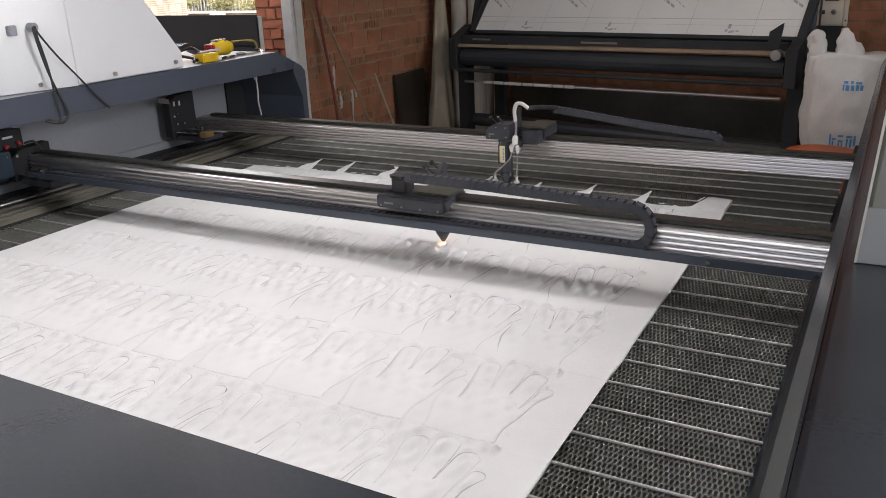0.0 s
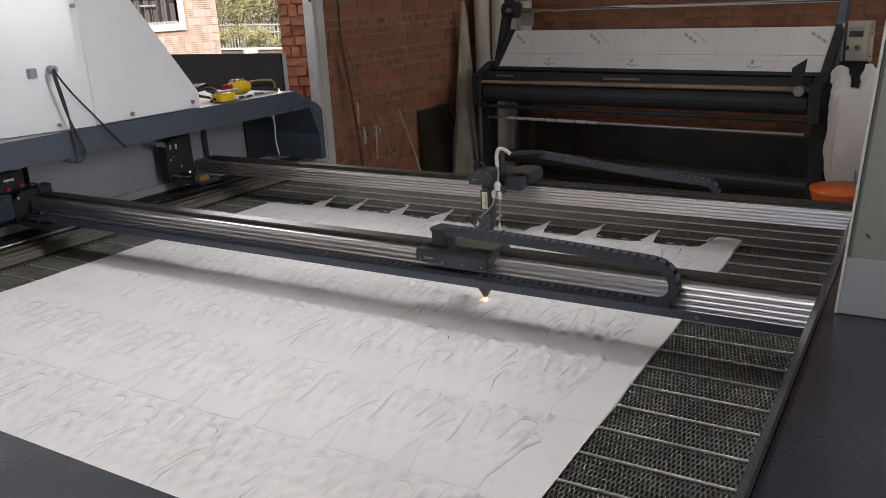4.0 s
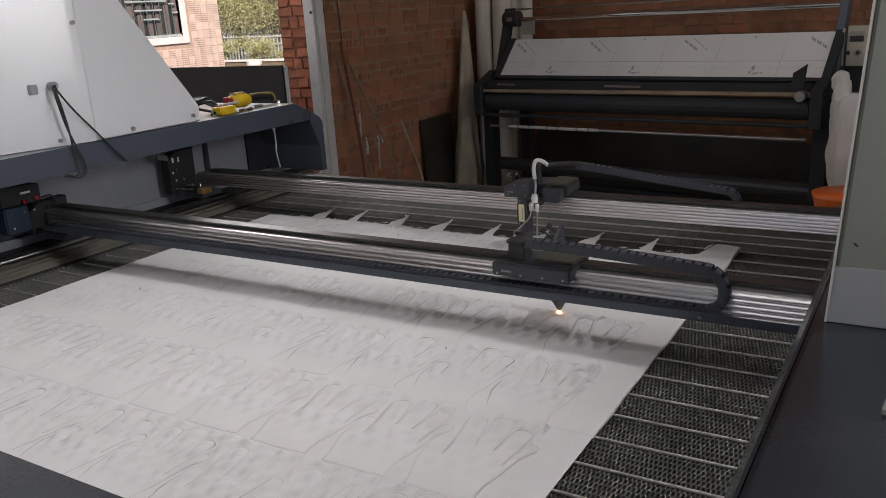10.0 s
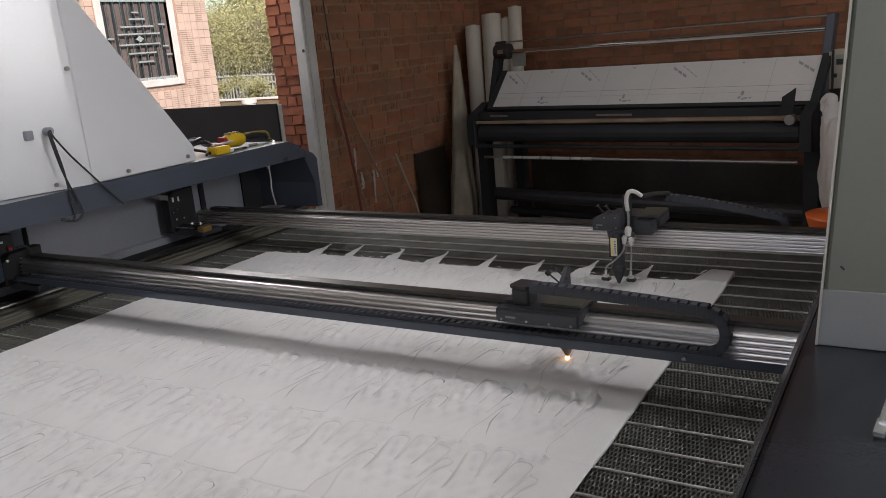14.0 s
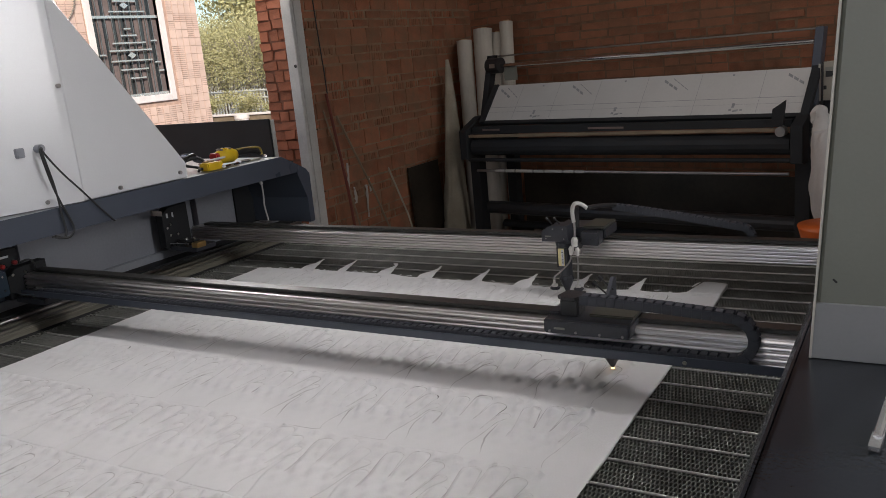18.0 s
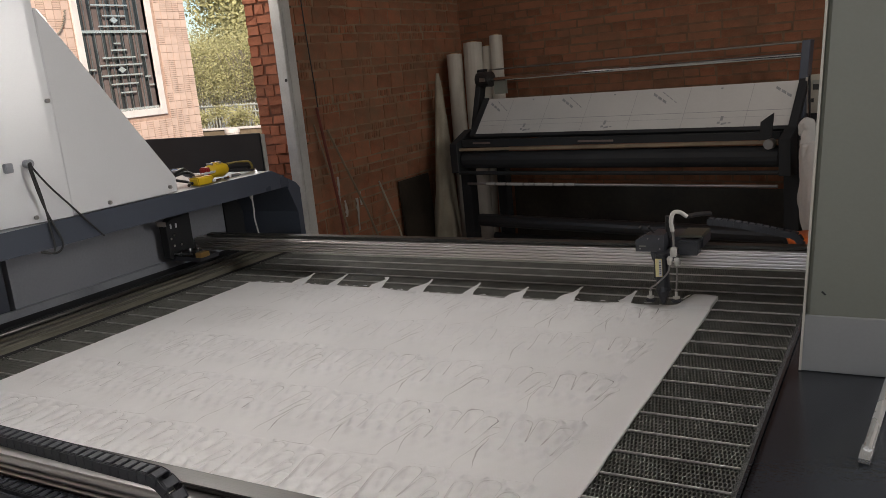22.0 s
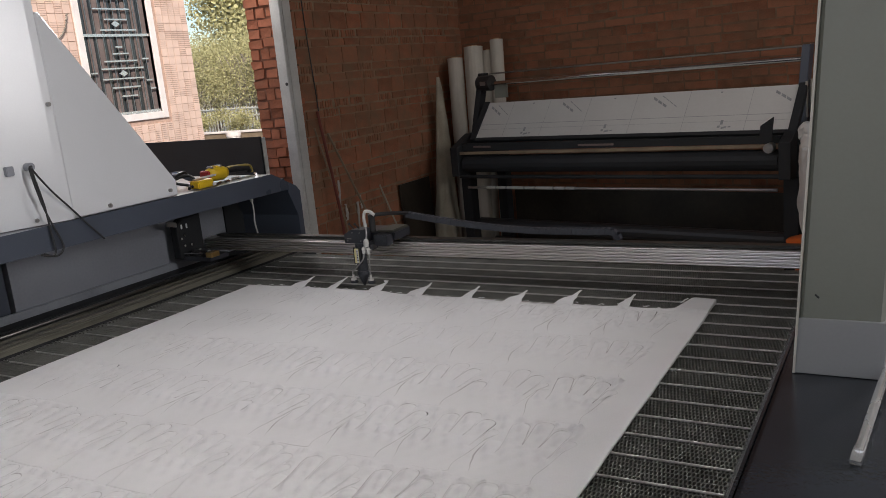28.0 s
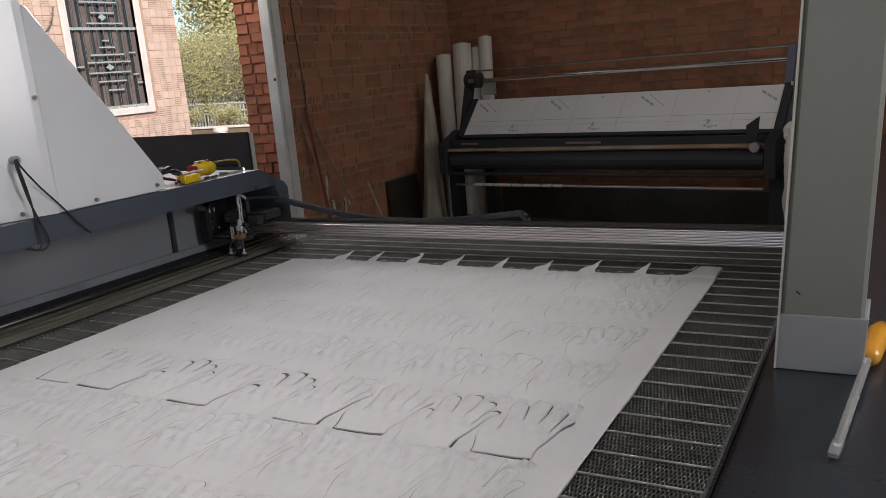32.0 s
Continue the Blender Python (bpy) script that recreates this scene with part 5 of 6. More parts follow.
for x in (0.15, 0.79, 1.50, 2.30):
    far = min(0.115, 2.41 - x)
    for k in range(3):
        film_mark("film_print", x + far * k / 3, 0.84 - 0.24 * k / 3 * far / 0.115, x + far * (k + 0.8) / 3, 0.84 - 0.24 * (k + 0.8) / 3 * far / 0.115, 0.06)
    if x < 2.2:
        for k in range(4):
            film_mark("film_print", x + 0.06 + 0.032 * k, 0.90 - 0.075 * k, x + 0.084 + 0.032 * k, 0.90 - 0.075 * (k + 0.75), 0.022)
for x in (0.54, 1.205, 2.02):
    film_mark("film_print", x - 0.03, 0.10, x - 0.012, 0.10, 0.05)
    film_mark("film_print", x - 0.004, 0.07, x + 0.030, 0.09, 0.045)
    film_mark("film_print", x - 0.016, 0.17, x + 0.002, 0.17, 0.10)
    film_mark("film_print", x + 0.038, 0.10, x + 0.056, 0.10, 0.03)
for x in (0.525, 1.20, 1.955):
    film_mark("film_print", x, 0.90, x + 0.014, 0.90, 0.035)
for x in (0.35, 0.676, 1.016, 1.376, 1.753, 2.16):
    film_mark("film_seam", x, 0.03, x + 0.0022, 0.03, 0.95)
film_mark("film_seam", 0.115, 0.37, 2.42, 0.37, 0.010)
film_mark("film_seam", 0.115, 0.245, 2.42, 0.235, 0.005)


def bar(nm, mt, x0, x1, y, z, r, label="", rise=0.0):
    part(nm, tube(bmn(), [(x0, y, z), (x1, y, z + rise)], r, 14), mt, spreader, label, smooth=False)


bar("chrome_roller", CHROME, 0.03, 2.42, 0.31, 1.415, 0.016, "polished steel roller")
bar("tie_rod", ALU_DARK, 0.03, 2.44, 0.38, 1.49, 0.006)
bar("feed_roller", BLACK_SHEET, 0.04, 2.40, -0.02, 0.83, 0.065, "thick black rubber roller", 0.018)
bar("lower_bar", BLACK_SHEET, 0.0, 2.40, -0.06, 0.735, 0.014, "", 0.020)
bar("glass_bar", ALU_DARK, 0.04, 2.38, -0.02, 0.645, 0.010, "thin bright roller", 0.022)
bar("floor_roller", BLACK_PLASTIC, 0.03, 2.40, 0.12, 0.33, 0.05)
bar("cross_tube", BLACK_SHEET, 0.03, 2.40, 0.30, 0.16, 0.03)
for k in range(9):
    x = 0.22 + 0.085 * k + 0.01 * (k % 3)
    part("bar_band", tube(bmn(), [(x, -0.02, 0.645 + 0.0093 * x), (x + 0.070 + 0.008 * (k % 3 < 2), -0.02, 0.6457 + 0.0093 * x)], 0.0114, 14), PALE_HOSE, spreader, "pale band on the roller")
b = prism(bmn(), [(0.02, 0.905), (2.40, 0.927), (2.40, 0.946), (0.02, 0.926)], 1, -0.07, -0.045)
part("wood_strip", b, DUSTY_WOOD, spreader, "dusty wooden strip")
b = prism(bmn(), [(0.03, 0.930), (2.40, 0.948), (2.40, 0.992), (0.03, 0.985)], 1, -0.04, 0.02)
part("front_rail", b, BLACK_SHEET, spreader)
# dark sheet added behind the legs, as the shade over the lower brick
part("shade_sheet", box(bmn(), 0.04, 2.38, 0.60, 0.604, 0.10, 0.54), MURKY_BROWN, spreader, "dark sheet added for the shade at the lower back")
for x0, x1 in ((0.14, 0.30), (1.05, 1.32)):
    b = box(bmn(), x0, x1, -0.048, -0.041, 0.955, 0.968, 0.001)
    part("pale_strip", b, CURTAIN, spreader)
b = prism(bmn(), [(2.30, 0.95), (2.37, 0.97), (2.385, 1.11), (2.31, 1.06)], 1, -0.10, -0.085)
part("blade_plate", b, BLACK_SHEET, spreader)
b = tube(bmn(), [(2.36, -0.12, 0.93), (2.36, -0.06, 0.93)], 0.03, 14)
part("clutch", b, ALU_DARK, spreader)
b = tube(bmn(), [(-0.02, 0.31, 1.42), (0.10, 0.31, 1.42)], 0.06, 18)
part("motor", b, BLACK_PLASTIC, spreader, "black roller motor")
b = box(bmn(), 0.03, 0.08, 0.244, 0.25, 1.405, 1.435)
part("motor_plate", b, ALU_DARK, spreader)
b = box(bmn(), 0.10, 0.22, 0.34, 0.35, 1.30, 1.40)
part("hung_card", b, POST_SHADE_GREY, spreader)
control = thing("control_box", (0.70, 3.33, 1.07), "beige control box with dark display and chrome dial", "control box", turn=-10.2)
part("case", box(bmn(), -0.068, 0.068, 0.0, 0.10, 0.0, 0.225, 0.005), BEIGE, control)
part("face_plate", box(bmn(), -0.060, 0.060, -0.003, -0.0002, 0.008, 0.217), BEIGE, control)
part("display", box(bmn(), -0.042, 0.034, -0.006, -0.0032, 0.138, 0.172, 0.001), BLACK_PLASTIC, control)
part("display_edge", box(bmn(), -0.044, 0.036, -0.0058, -0.0032, 0.174, 0.196, 0.001), POST_SHADE_GREY, control)
part("dial", tube(bmn(), [(0.012, -0.020, 0.078), (0.012, -0.012, 0.078), (0.012, -0.003, 0.078)], 0.017, 16, [0.012, 0.014, 0.018]), CHROME, control, "chrome dial")
part("switch", box(bmn(), -0.052, -0.036, -0.010, -0.003, 0.065, 0.088, 0.001), BLACK_PLASTIC, control)
part("strap", box(bmn(), -0.063, -0.054, -0.012, -0.0035, -0.02, 0.225), BLACK_PLASTIC, control)
part("side_plate", box(bmn(), 0.069, 0.088, 0.0, 0.004, 0.0, 0.178), BEIGE, control)
for z in (0.03, 0.155):
    part("screw", tube(bmn(), [(0.079, -0.002, z), (0.079, 0.0, z)], 0.005, 8), BLACK_PLASTIC, control)
part("card", prism(bmn(), [(-0.098, 0.0), (-0.070, 0.0), (-0.070, 0.215), (-0.083, 0.215), (-0.090, 0.10)], 1, 0.0, 0.004), ROLL_CLOTH, control, "pale curled card")
part("stand", box(bmn(), -0.06, 0.05, 0.02, 0.08, -1.07, -0.001), BLACK_SHEET, control)

# ---- bag and orange wheel ----
bag = thing("plastic_bag", (0.82, 2.95, 0.0), "full white plastic carrier bag with blue print", "bag")


def bag_pt(t, z, lift=0.0):
    """The crumpled side of the bag, by angle and height."""
    k = (z - 0.358) / 0.62
    rx = 0.205 * min(0.86 + 0.14 * k, 0.76 + 0.8 * k, 1.45 - 0.55 * k)
    ry = 0.145 * min(1, 0.70 + 1.0 * k, 1.75 - 1.05 * k)
    q = Vector((math.cos(t) * 1.6, math.sin(t) * 1.6, z * 4))
    f = 1 + 0.13 * noise.noise(q) + 0.06 * noise.noise(q * 2.7) + 0.03 * abs(noise.noise(Vector((t * 7, z * 9, 1)))) + 0.045 * abs(math.sin(8 * t + 3 * math.sin(6 * z))) * max(0.15, k - 0.3) - 0.03 * abs(noise.noise(Vector((t * 3, z * 14, 4))))
    return Vector((rx * math.cos(t) * f, (ry * f + lift) * math.sin(t), z + 0.012 * math.sin(3 * t) * k))


b = bmn()
rings = [[b.verts.new(bag_pt(2 * math.pi * a / 64, 0.3585 + 0.022 * k)) for a in range(64)] for k in range(28)]
for r0, r1 in zip(rings, rings[1:]):
    for a in range(64):
        b.faces.new((r0[a], r0[(a + 1) % 64], r1[(a + 1) % 64], r1[a]))
b.faces.new(rings[0][::-1])
b.faces.new(rings[-1])
part("bag_body", b, BAG, bag, smooth=True)
for keys, radii in ((((-0.12, -0.02, 0.86), (-0.135, -0.03, 0.95), (-0.140, -0.03, 1.02), (-0.150, -0.025, 1.055), (-0.172, -0.02, 1.04), (-0.185, -0.02, 0.985)), (0.062, 0.046, 0.036, 0.030, 0.026, 0.016)),
                    (((0.03, 0.0, 0.86), (0.015, 0.0, 0.95), (-0.002, 0.0, 1.01), (-0.016, 0.0, 1.06), (-0.022, 0.0, 1.090)), (0.105, 0.074, 0.048, 0.028, 0.010))):
    pts = curve_pts(keys, 5)
    b = tube(bmn(), pts, 0.03, 20, [radii[min(k // 5, len(radii) - 1)] + (radii[min(k // 5 + 1, len(radii) - 1)] - radii[min(k // 5, len(radii) - 1)]) * (k % 5) / 5 for k in range(len(pts))])
    for v in b.verts:
        v.co += Vector((0.8, 0.5, 0.5)) * (0.016 * noise.noise(v.co * 24) + 0.008 * noise.noise(v.co * 60))
        v.co.y *= 0.7
    part("bag_handle", b, BAG, bag, "crumpled handle loop", smooth=True)


def bag_print(x0, x1, z0, z1):
    """A printed bar that lies on the bag's side."""
    b = bmn()
    cols = []
    for k in range(4):
        t = -math.acos(max(-0.98, min(0.98, (x0 + (x1 - x0) * k / 3) / 0.205)))
        cols.append([b.verts.new(bag_pt(t, z0 + (z1 - z0) * j / 3, 0.003)) for j in range(4)])
    for c0, c1 in zip(cols, cols[1:]):
        for j in range(3):
            b.faces.new((c0[j], c1[j], c1[j + 1], c0[j + 1]))
    part("print", b, BAG_BLUE, bag, "blue printed bar")


for x0, w, z0, h in ((0.012, 0.008, 0.770, 0.030), (0.026, 0.016, 0.770, 0.028), (0.050, 0.014, 0.772, 0.028), (0.074, 0.014, 0.774, 0.030), (0.096, 0.014, 0.776, 0.028),
                     (0.016, 0.020, 0.806, 0.012), (0.048, 0.012, 0.808, 0.014), (0.072, 0.030, 0.808, 0.012),
                     (-0.028, 0.010, 0.462, 0.072), (-0.014, 0.022, 0.500, 0.012), (-0.012, 0.010, 0.462, 0.034), (0.018, 0.030, 0.520, 0.011), (0.020, 0.028, 0.490, 0.011), (0.022, 0.008, 0.462, 0.026), (0.040, 0.008, 0.462, 0.026),
                     (0.062, 0.034, 0.516, 0.012), (0.066, 0.010, 0.462, 0.048), (0.086, 0.010, 0.462, 0.048), (0.104, 0.012, 0.470, 0.060)):
    bag_print(x0, x0 + w, z0, z0 + h)
crate = thing("stool", (0.82, 2.95, 0.0), "plain dark stool under the bag", "stool")
b = box(bmn(), -0.17, 0.17, -0.13, 0.13, 0.33, 0.357, 0.004)
part("seat", b, BLACK_SHEET, crate)
for sx, sy in itertools.product((-0.15, 0.13), (-0.11, 0.09)):
    b = box(bmn(), sx, sx + 0.02, sy, sy + 0.02, 0, 0.33)
    part("leg", b, BLACK_SHEET, crate)
basin = thing("orange_basin", (0.79, 2.45, 0.0), "round orange plastic basin with a slot handle", "basin")
b = tube(bmn(), [(0, 0, 0.30), (0, 0, 0.32), (0, 0, 0.50), (0, 0, 0.515), (0, 0, 0.51), (0, 0, 0.34)], 0.15, 32, [0.10, 0.12, 0.17, 0.175, 0.165, 0.115])
part("bowl", b, ORANGE, basin, smooth=True)
b = box(bmn(), -0.04, 0.04, -0.172, -0.160, 0.465, 0.485, 0.004)
part("slot", b, POST_SHADE_GREY, basin)
b = tube(bmn(), [(0, 0, 0.0), (0, 0, 0.298)], 0.11, 20)
part("base", b, BLACK_PLASTIC, basin)

# ---- rolls of cloth in the corner, sticks by the wall ----
for n, (x, y, z1, r, lx, ly) in enumerate(((-2.20, 4.20, 1.64, 0.065, -0.06, 0.14), (-2.05, 4.26, 1.72, 0.08, -0.04, 0.14), (-1.93, 4.30, 1.68, 0.045, 0.03, 0.12), (-1.84, 4.28, 1.76, 0.055, -0.02, 0.12))):
    roll = thing("cloth_roll", (x - lx, y - ly, 0), "off-white roll of cloth leaning in the brick corner", "cloth roll", "cloth rolls in the corner")
    b = tube(bmn(), [(0, 0, 0.01), (lx * 0.5, ly * 0.5, z1 * 0.5), (lx, ly, z1)], r, 18)
    part("roll", b, ROLL_CLOTH, roll, smooth=False)
    b = tube(bmn(), [(lx, ly, z1 - 0.01), (lx + lx * 0.01, ly, z1 + 0.012)], r * 0.45, 12)
    part("core", b, WOOD, roll)
pale = thing("cloth_sheet", (-2.24, 3.75, 0), "folded off-white cloth sheet leaning in the corner", "cloth")
b = bmn()
tube(b, [(-2.235 + 0.06 * (1 - k / 24), 3.94 - 0.19 * (1 - k / 24) ** 1.3, 1.5 * k / 24) for k in range(25)], 0.05, 28, [0.012 + 0.105 * (1 - k / 24) ** 0.75 for k in range(25)])
for v in b.verts:
    f = 0.045 * noise.noise(Vector((v.co.x * 22, v.co.y * 22, v.co.z * 2.2))) * (1.5 - v.co.z) + 0.004 * noise.noise(v.co * 30)
    v.co.x, v.co.y = max(-2.345, v.co.x + f), v.co.y - f * 1.2
part("drape", b, DUSTY_CLOTH, pale, local=False, smooth=True)
STICKS = (((-2.32, 2.40, 1.36), (-2.22, 2.46, 0.0), 0.010, DULL_RED, "dull red painted stick leaning on the brick wall"),
          ((-2.33, 2.50, 1.20), (-2.18, 2.95, 0.0), 0.008, DUSTY_WOOD, "pale wooden stick leaning on the brick wall"),
          ((-2.33, 2.36, 1.25), (-2.20, 2.56, 0.0), 0.006, DUSTY_WOOD, "thin brown stick leaning on the brick wall"),
          ((-2.33, 3.06, 0.75), (-2.16, 3.16, 0.0), 0.007, DUSTY_CLOTH, "pale stick leaning on the brick wall"))
for top, foot, r, mt, label in STICKS:
    st = thing("stick", foot, label, "stick", "sticks by the wall")
    mid = [(a + c) / 2 + 0.01 for a, c in zip(top, foot)]
    b = tube(bmn(), [(0, 0, 0.0), [m - f for m, f in zip(mid, foot)], [t - f for t, f in zip(top, foot)]], r, 8)
    part("shaft", b, mt, st)
board_black = thing("dark_board", (-2.26, 3.45, 0), "dark board leaning low on the brick wall", "board")
b = prism(bmn(), [(-2.345, 0.70), (-2.33, 0.70), (-2.29, 0.0), (-2.31, 0.0)], 1, 3.34, 3.80)
part("sheet", b, MURKY_BROWN, board_black, local=False)
cable = thing("wall_cable", (-2.35, 2.45, 1.0), "thin dark cable hanging on the brick wall", "cable")
b = tube(bmn(), curve_pts([(-2.352, 2.40, 2.9), (-2.352, 2.42, 2.0), (-2.352, 2.45, 1.5), (-2.352, 2.46, 1.2)]), 0.004, 6)
part("wire", b, RUBBER, cable, local=False)

# ---- outside, seen through the side opening ----
XB = -8.4
house = thing("tiled_house", (-8.8, 3.0, 0), "pale salmon tiled house wall with barred window", "house")
WY0, WY1, WZ0, WZ1 = 5.42, 6.55, 1.36, 3.25
b = bmn()
box(b, XB - 0.30, XB - 0.012, -6, WY0, 0, 6)
box(b, XB - 0.30, XB - 0.012, WY1, 7.30, 0, 6)
box(b, XB - 0.30, XB - 0.012, WY0, WY1, 0, WZ0)
box(b, XB - 0.30, XB - 0.012, WY0, WY1, WZ1, 6)
part("wall", b, GROUT, house, local=False)
b = box(bmn(), XB - 8, XB - 0.31, 6.9, 7.28, 0, 6)
part("end_wall", b, TILE, house, local=False)
window = new("window")
window.parent = house
for y0, y1, z0, z1 in ((WY0 - 0.10, WY0, WZ0 - 0.1, WZ1 + 0.1), (WY1, WY1 + 0.10, WZ0 - 0.1, WZ1 + 0.1), (WY0, WY1, WZ0 - 0.10, WZ0), (WY0, WY1, WZ1, WZ1 + 0.1)):
    b = box(bmn(), XB - 0.25, XB + 0.014, y0, y1, z0, z1, 0.006)
    part("surround", b, STONE, window, local=False)
b = box(bmn(), XB - 0.068, XB - 0.063, WY0, WY1, WZ0, WZ1)
part("pane", b, GLASS_DARK, window, local=False)
for k in range(7):
    y = WY0 + 0.10 + k * 0.155
    b = box(bmn(), XB - 0.061, XB - 0.051, y, y + 0.085, WZ0, WZ1)
    part("curtain_fold", b, CURTAIN, window, local=False)
for z in (WZ0 + 0.02, 2.45, WZ1 - 0.02):
    b = box(bmn(), XB - 0.05, XB - 0.025, WY0, WY1, z - 0.018, z + 0.018)
    part("grille_rail", b, STEEL_BAR, window, local=False)
for k in range(1, 10):
    y = WY0 + (WY1 - WY0) * k / 10
    b = box(bmn(), XB - 0.045, XB - 0.035, y - 0.006, y + 0.006, WZ0, WZ1)
    part("grille_bar", b, ALU_DARK, window, local=False)
for z, a, c in ((1.62, 0.42, 0.66), (1.74, 0.30, 0.72), (1.86, 0.18, 0.80), (2.00, 0.18, 0.82), (2.10, 0.24, 0.74), (2.20, 0.38, 0.62), (2.29, 0.44, 0.54),
                (1.68, 0.06, 0.16), (1.82, 0.84, 0.93), (1.95, 0.03, 0.12), (2.12, 0.82, 0.92), (1.70, 0.88, 0.97), (2.52, 0.26, 0.80), (2.66, 0.34, 0.68), (2.80, 0.20, 0.74), (2.95, 0.30, 0.70), (3.1, 0.2, 0.8)):
    b = box(bmn(), XB - 0.024, XB - 0.01, WY0 + (WY1 - WY0) * a, WY0 + (WY1 - WY0) * c, z - 0.010, z + 0.010)
    part("grille_ornament", b, STEEL_BAR, window, local=False)
for z in (1.93, 2.60):
    b = bmn()
    v = [b.verts.new((XB - 0.005 - w, 5.98 + dy, z + dz)) for w in (0, 0.015) for dy, dz in ((-0.07, 0), (0, 0.045), (0.07, 0), (0, -0.045))]
    b.faces.new(v[:4])
    b.faces.new(v[4:][::-1])
    for k in range(4):
        b.faces.new((v[k], v[(k + 1) % 4], v[4 + (k + 1) % 4], v[4 + k]))
    part("grille_rosette", b, STEEL_BAR, window, local=False)
chain = thing("rusty_chain", (XB + 0.02, 5.1, 2.4), "short rusty chain hanging on the tiled wall", "chain")
pts = curve_pts([(0, -0.10, 0.0), (0, -0.02, 0.05), (0, 0.06, 0.16), (0, 0.11, 0.31)], 5)
for k, p in enumerate(pts):
    part("link", tube(bmn(), [p + Vector((0, -0.012, -0.010)), p + Vector((0, 0.012, 0.010))], 0.011 if k % 2 else 0.007, 6), TRUNK, chain)
TW, TH = 0.118, 0.118
tile_v, tile_f = [], []
for r in range(0, 34):
    z0 = 0.25 + r * TH
    for c in range(0, 46):
        y1 = 7.30 - c * TW
        y0 = y1 - TW
        if y1 > WY0 - 0.1 and y0 < WY1 + 0.1 and z0 + TH > WZ0 - 0.1 and z0 < WZ1 + 0.1:
            continue
        ridged = 4 if rng.random() < 0.42 else 1
        for j in range(ridged):
            k = len(tile_v)
            za, zb = z0 + TH * j / ridged + 0.0035, z0 + TH * (j + 1) / ridged - 0.0035
            ya, yb = y0 + 0.005, y1 - 0.005
            d = rng.uniform(-0.001, 0.001)
            tile_v += [(XB - 0.011, ya, za), (XB - 0.011, yb, za), (XB - 0.011, yb, zb), (XB - 0.011, ya, zb), (XB + d, ya, za), (XB + d, yb, za), (XB + d, yb, zb), (XB + d, ya, zb)]
            tile_f += [tuple(k + i for i in q) for q in ((4, 5, 6, 7), (0, 1, 5, 4), (1, 2, 6, 5), (2, 3, 7, 6), (3, 0, 4, 7))]
me = bpy.data.meshes.new("tiles")
me.from_pydata([(x + 8.8, y - 3.0, z) for x, y, z in tile_v], [], tile_f)
me.materials.append(TILE)
tiles = new("tiles", me)
tiles.parent = house
tagged(tiles, "small salmon wall tiles", "", "", "stuff")


def leaf_cloud(name, label, boxes, count, size, seed):
    """Loose leaves that fill uneven clumps."""
    g = random.Random(seed)
    verts, faces = [], []
    for _ in range(count):
        cx, cy, cz, rx, ry, rz = g.choice(boxes)
        d = Vector((g.gauss(0, 0.5), g.gauss(0, 0.5), g.gauss(0, 0.5)))
        p = Vector((cx + d.x * rx, cy + d.y * ry, max(0.1, cz + d.z * rz)))
        s = size * g.uniform(0.6, 1.4)
        a = Vector((g.uniform(-1, 1), g.uniform(-1, 1), g.uniform(-1, 1))).normalized()
        c = a.orthogonal().normalized()
        c.rotate(Matrix.Rotation(g.uniform(0, 6.3), 3, a))
        n = a.cross(c)
        k = len(verts)
        verts += [p - a * s, p + c * s * 0.45 + n * s * 0.12, p + a * s, p - c * s * 0.45 + n * s * 0.12]
        faces += [(k, k + 1, k + 2), (k, k + 2, k + 3)]
    me = bpy.data.meshes.new(name)
    me.from_pydata(verts, [], faces)
    me.materials.append(LEAF)
    return tagged(new(name, me), label, "", "", "stuff")


g = random.Random(5)
clumps = []
for k in range(80):
    x = g.uniform(-15.5, -9.0)
    clumps.append((x, 12.0 + g.uniform(-0.6, 0.6) - (x + 12) * 0.3, g.uniform(1.5, 2.7), 0.55, 0.5, 0.46))
for k in range(24):
    x = g.uniform(-15.5, -9.0)
    clumps.append((x, 10.85 + g.uniform(-0.15, 0.15) - (x + 12) * 0.3, g.uniform(0.85, 1.15), 0.32, 0.15, 0.16))
leaf_cloud("hedge_leaves", "sunlit yellow-green hedge leaves behind a white fence", clumps, 80000, 0.023, 3)
b = bmn()
for k in range(230):
    x = g.uniform(-15.5, -9.0)
    y = 12.0 + g.uniform(-0.4, 0.4) - (x + 12) * 0.3
    tube(b, curve_pts([(x, y, 0), (x + g.uniform(-0.1, 0.1), y, 0.7), (x + g.uniform(-0.25, 0.25), y, 1.3), (x + g.uniform(-0.4, 0.4), y, 2.3)], 2), 0.011, 5, None, False)
tagged(part("hedge_stems", b, TRUNK), "bare grey hedge stems", "", "", "stuff")
tree_clumps = [(-15.5 + 0.55 * k + g.uniform(-0.3, 0.3), 15.5 + g.uniform(-1, 1), 3.6 + g.uniform(-1.2, 1.6), 0.95, 0.9, 0.9) for k in range(18)]
tree = thing("tree", (-13.0, 15.5, 0), "green leafy street tree behind the hedge", "tree")
b = bmn()
tube(b, [(0, 0, 0), (0.1, 0, 1.5), (0, 0.1, 3.2), (0.1, 0, 4.2)], 0.2, 10, [0.2, 0.16, 0.12, 0.05])
for k in range(6):
    a = k * 1.05
    tube(b, curve_pts([(0, 0.05, 2.6 + 0.1 * k), (math.cos(a) * 0.8, math.sin(a) * 0.5, 3.2), (math.cos(a) * 1.9, math.sin(a) * 0.9, 3.7)], 3), 0.05, 6)
part("trunk", b, TRUNK, tree)
crown = leaf_cloud("crown", "green crown", tree_clumps, 60000, 0.06, 8)
crown.parent = tree
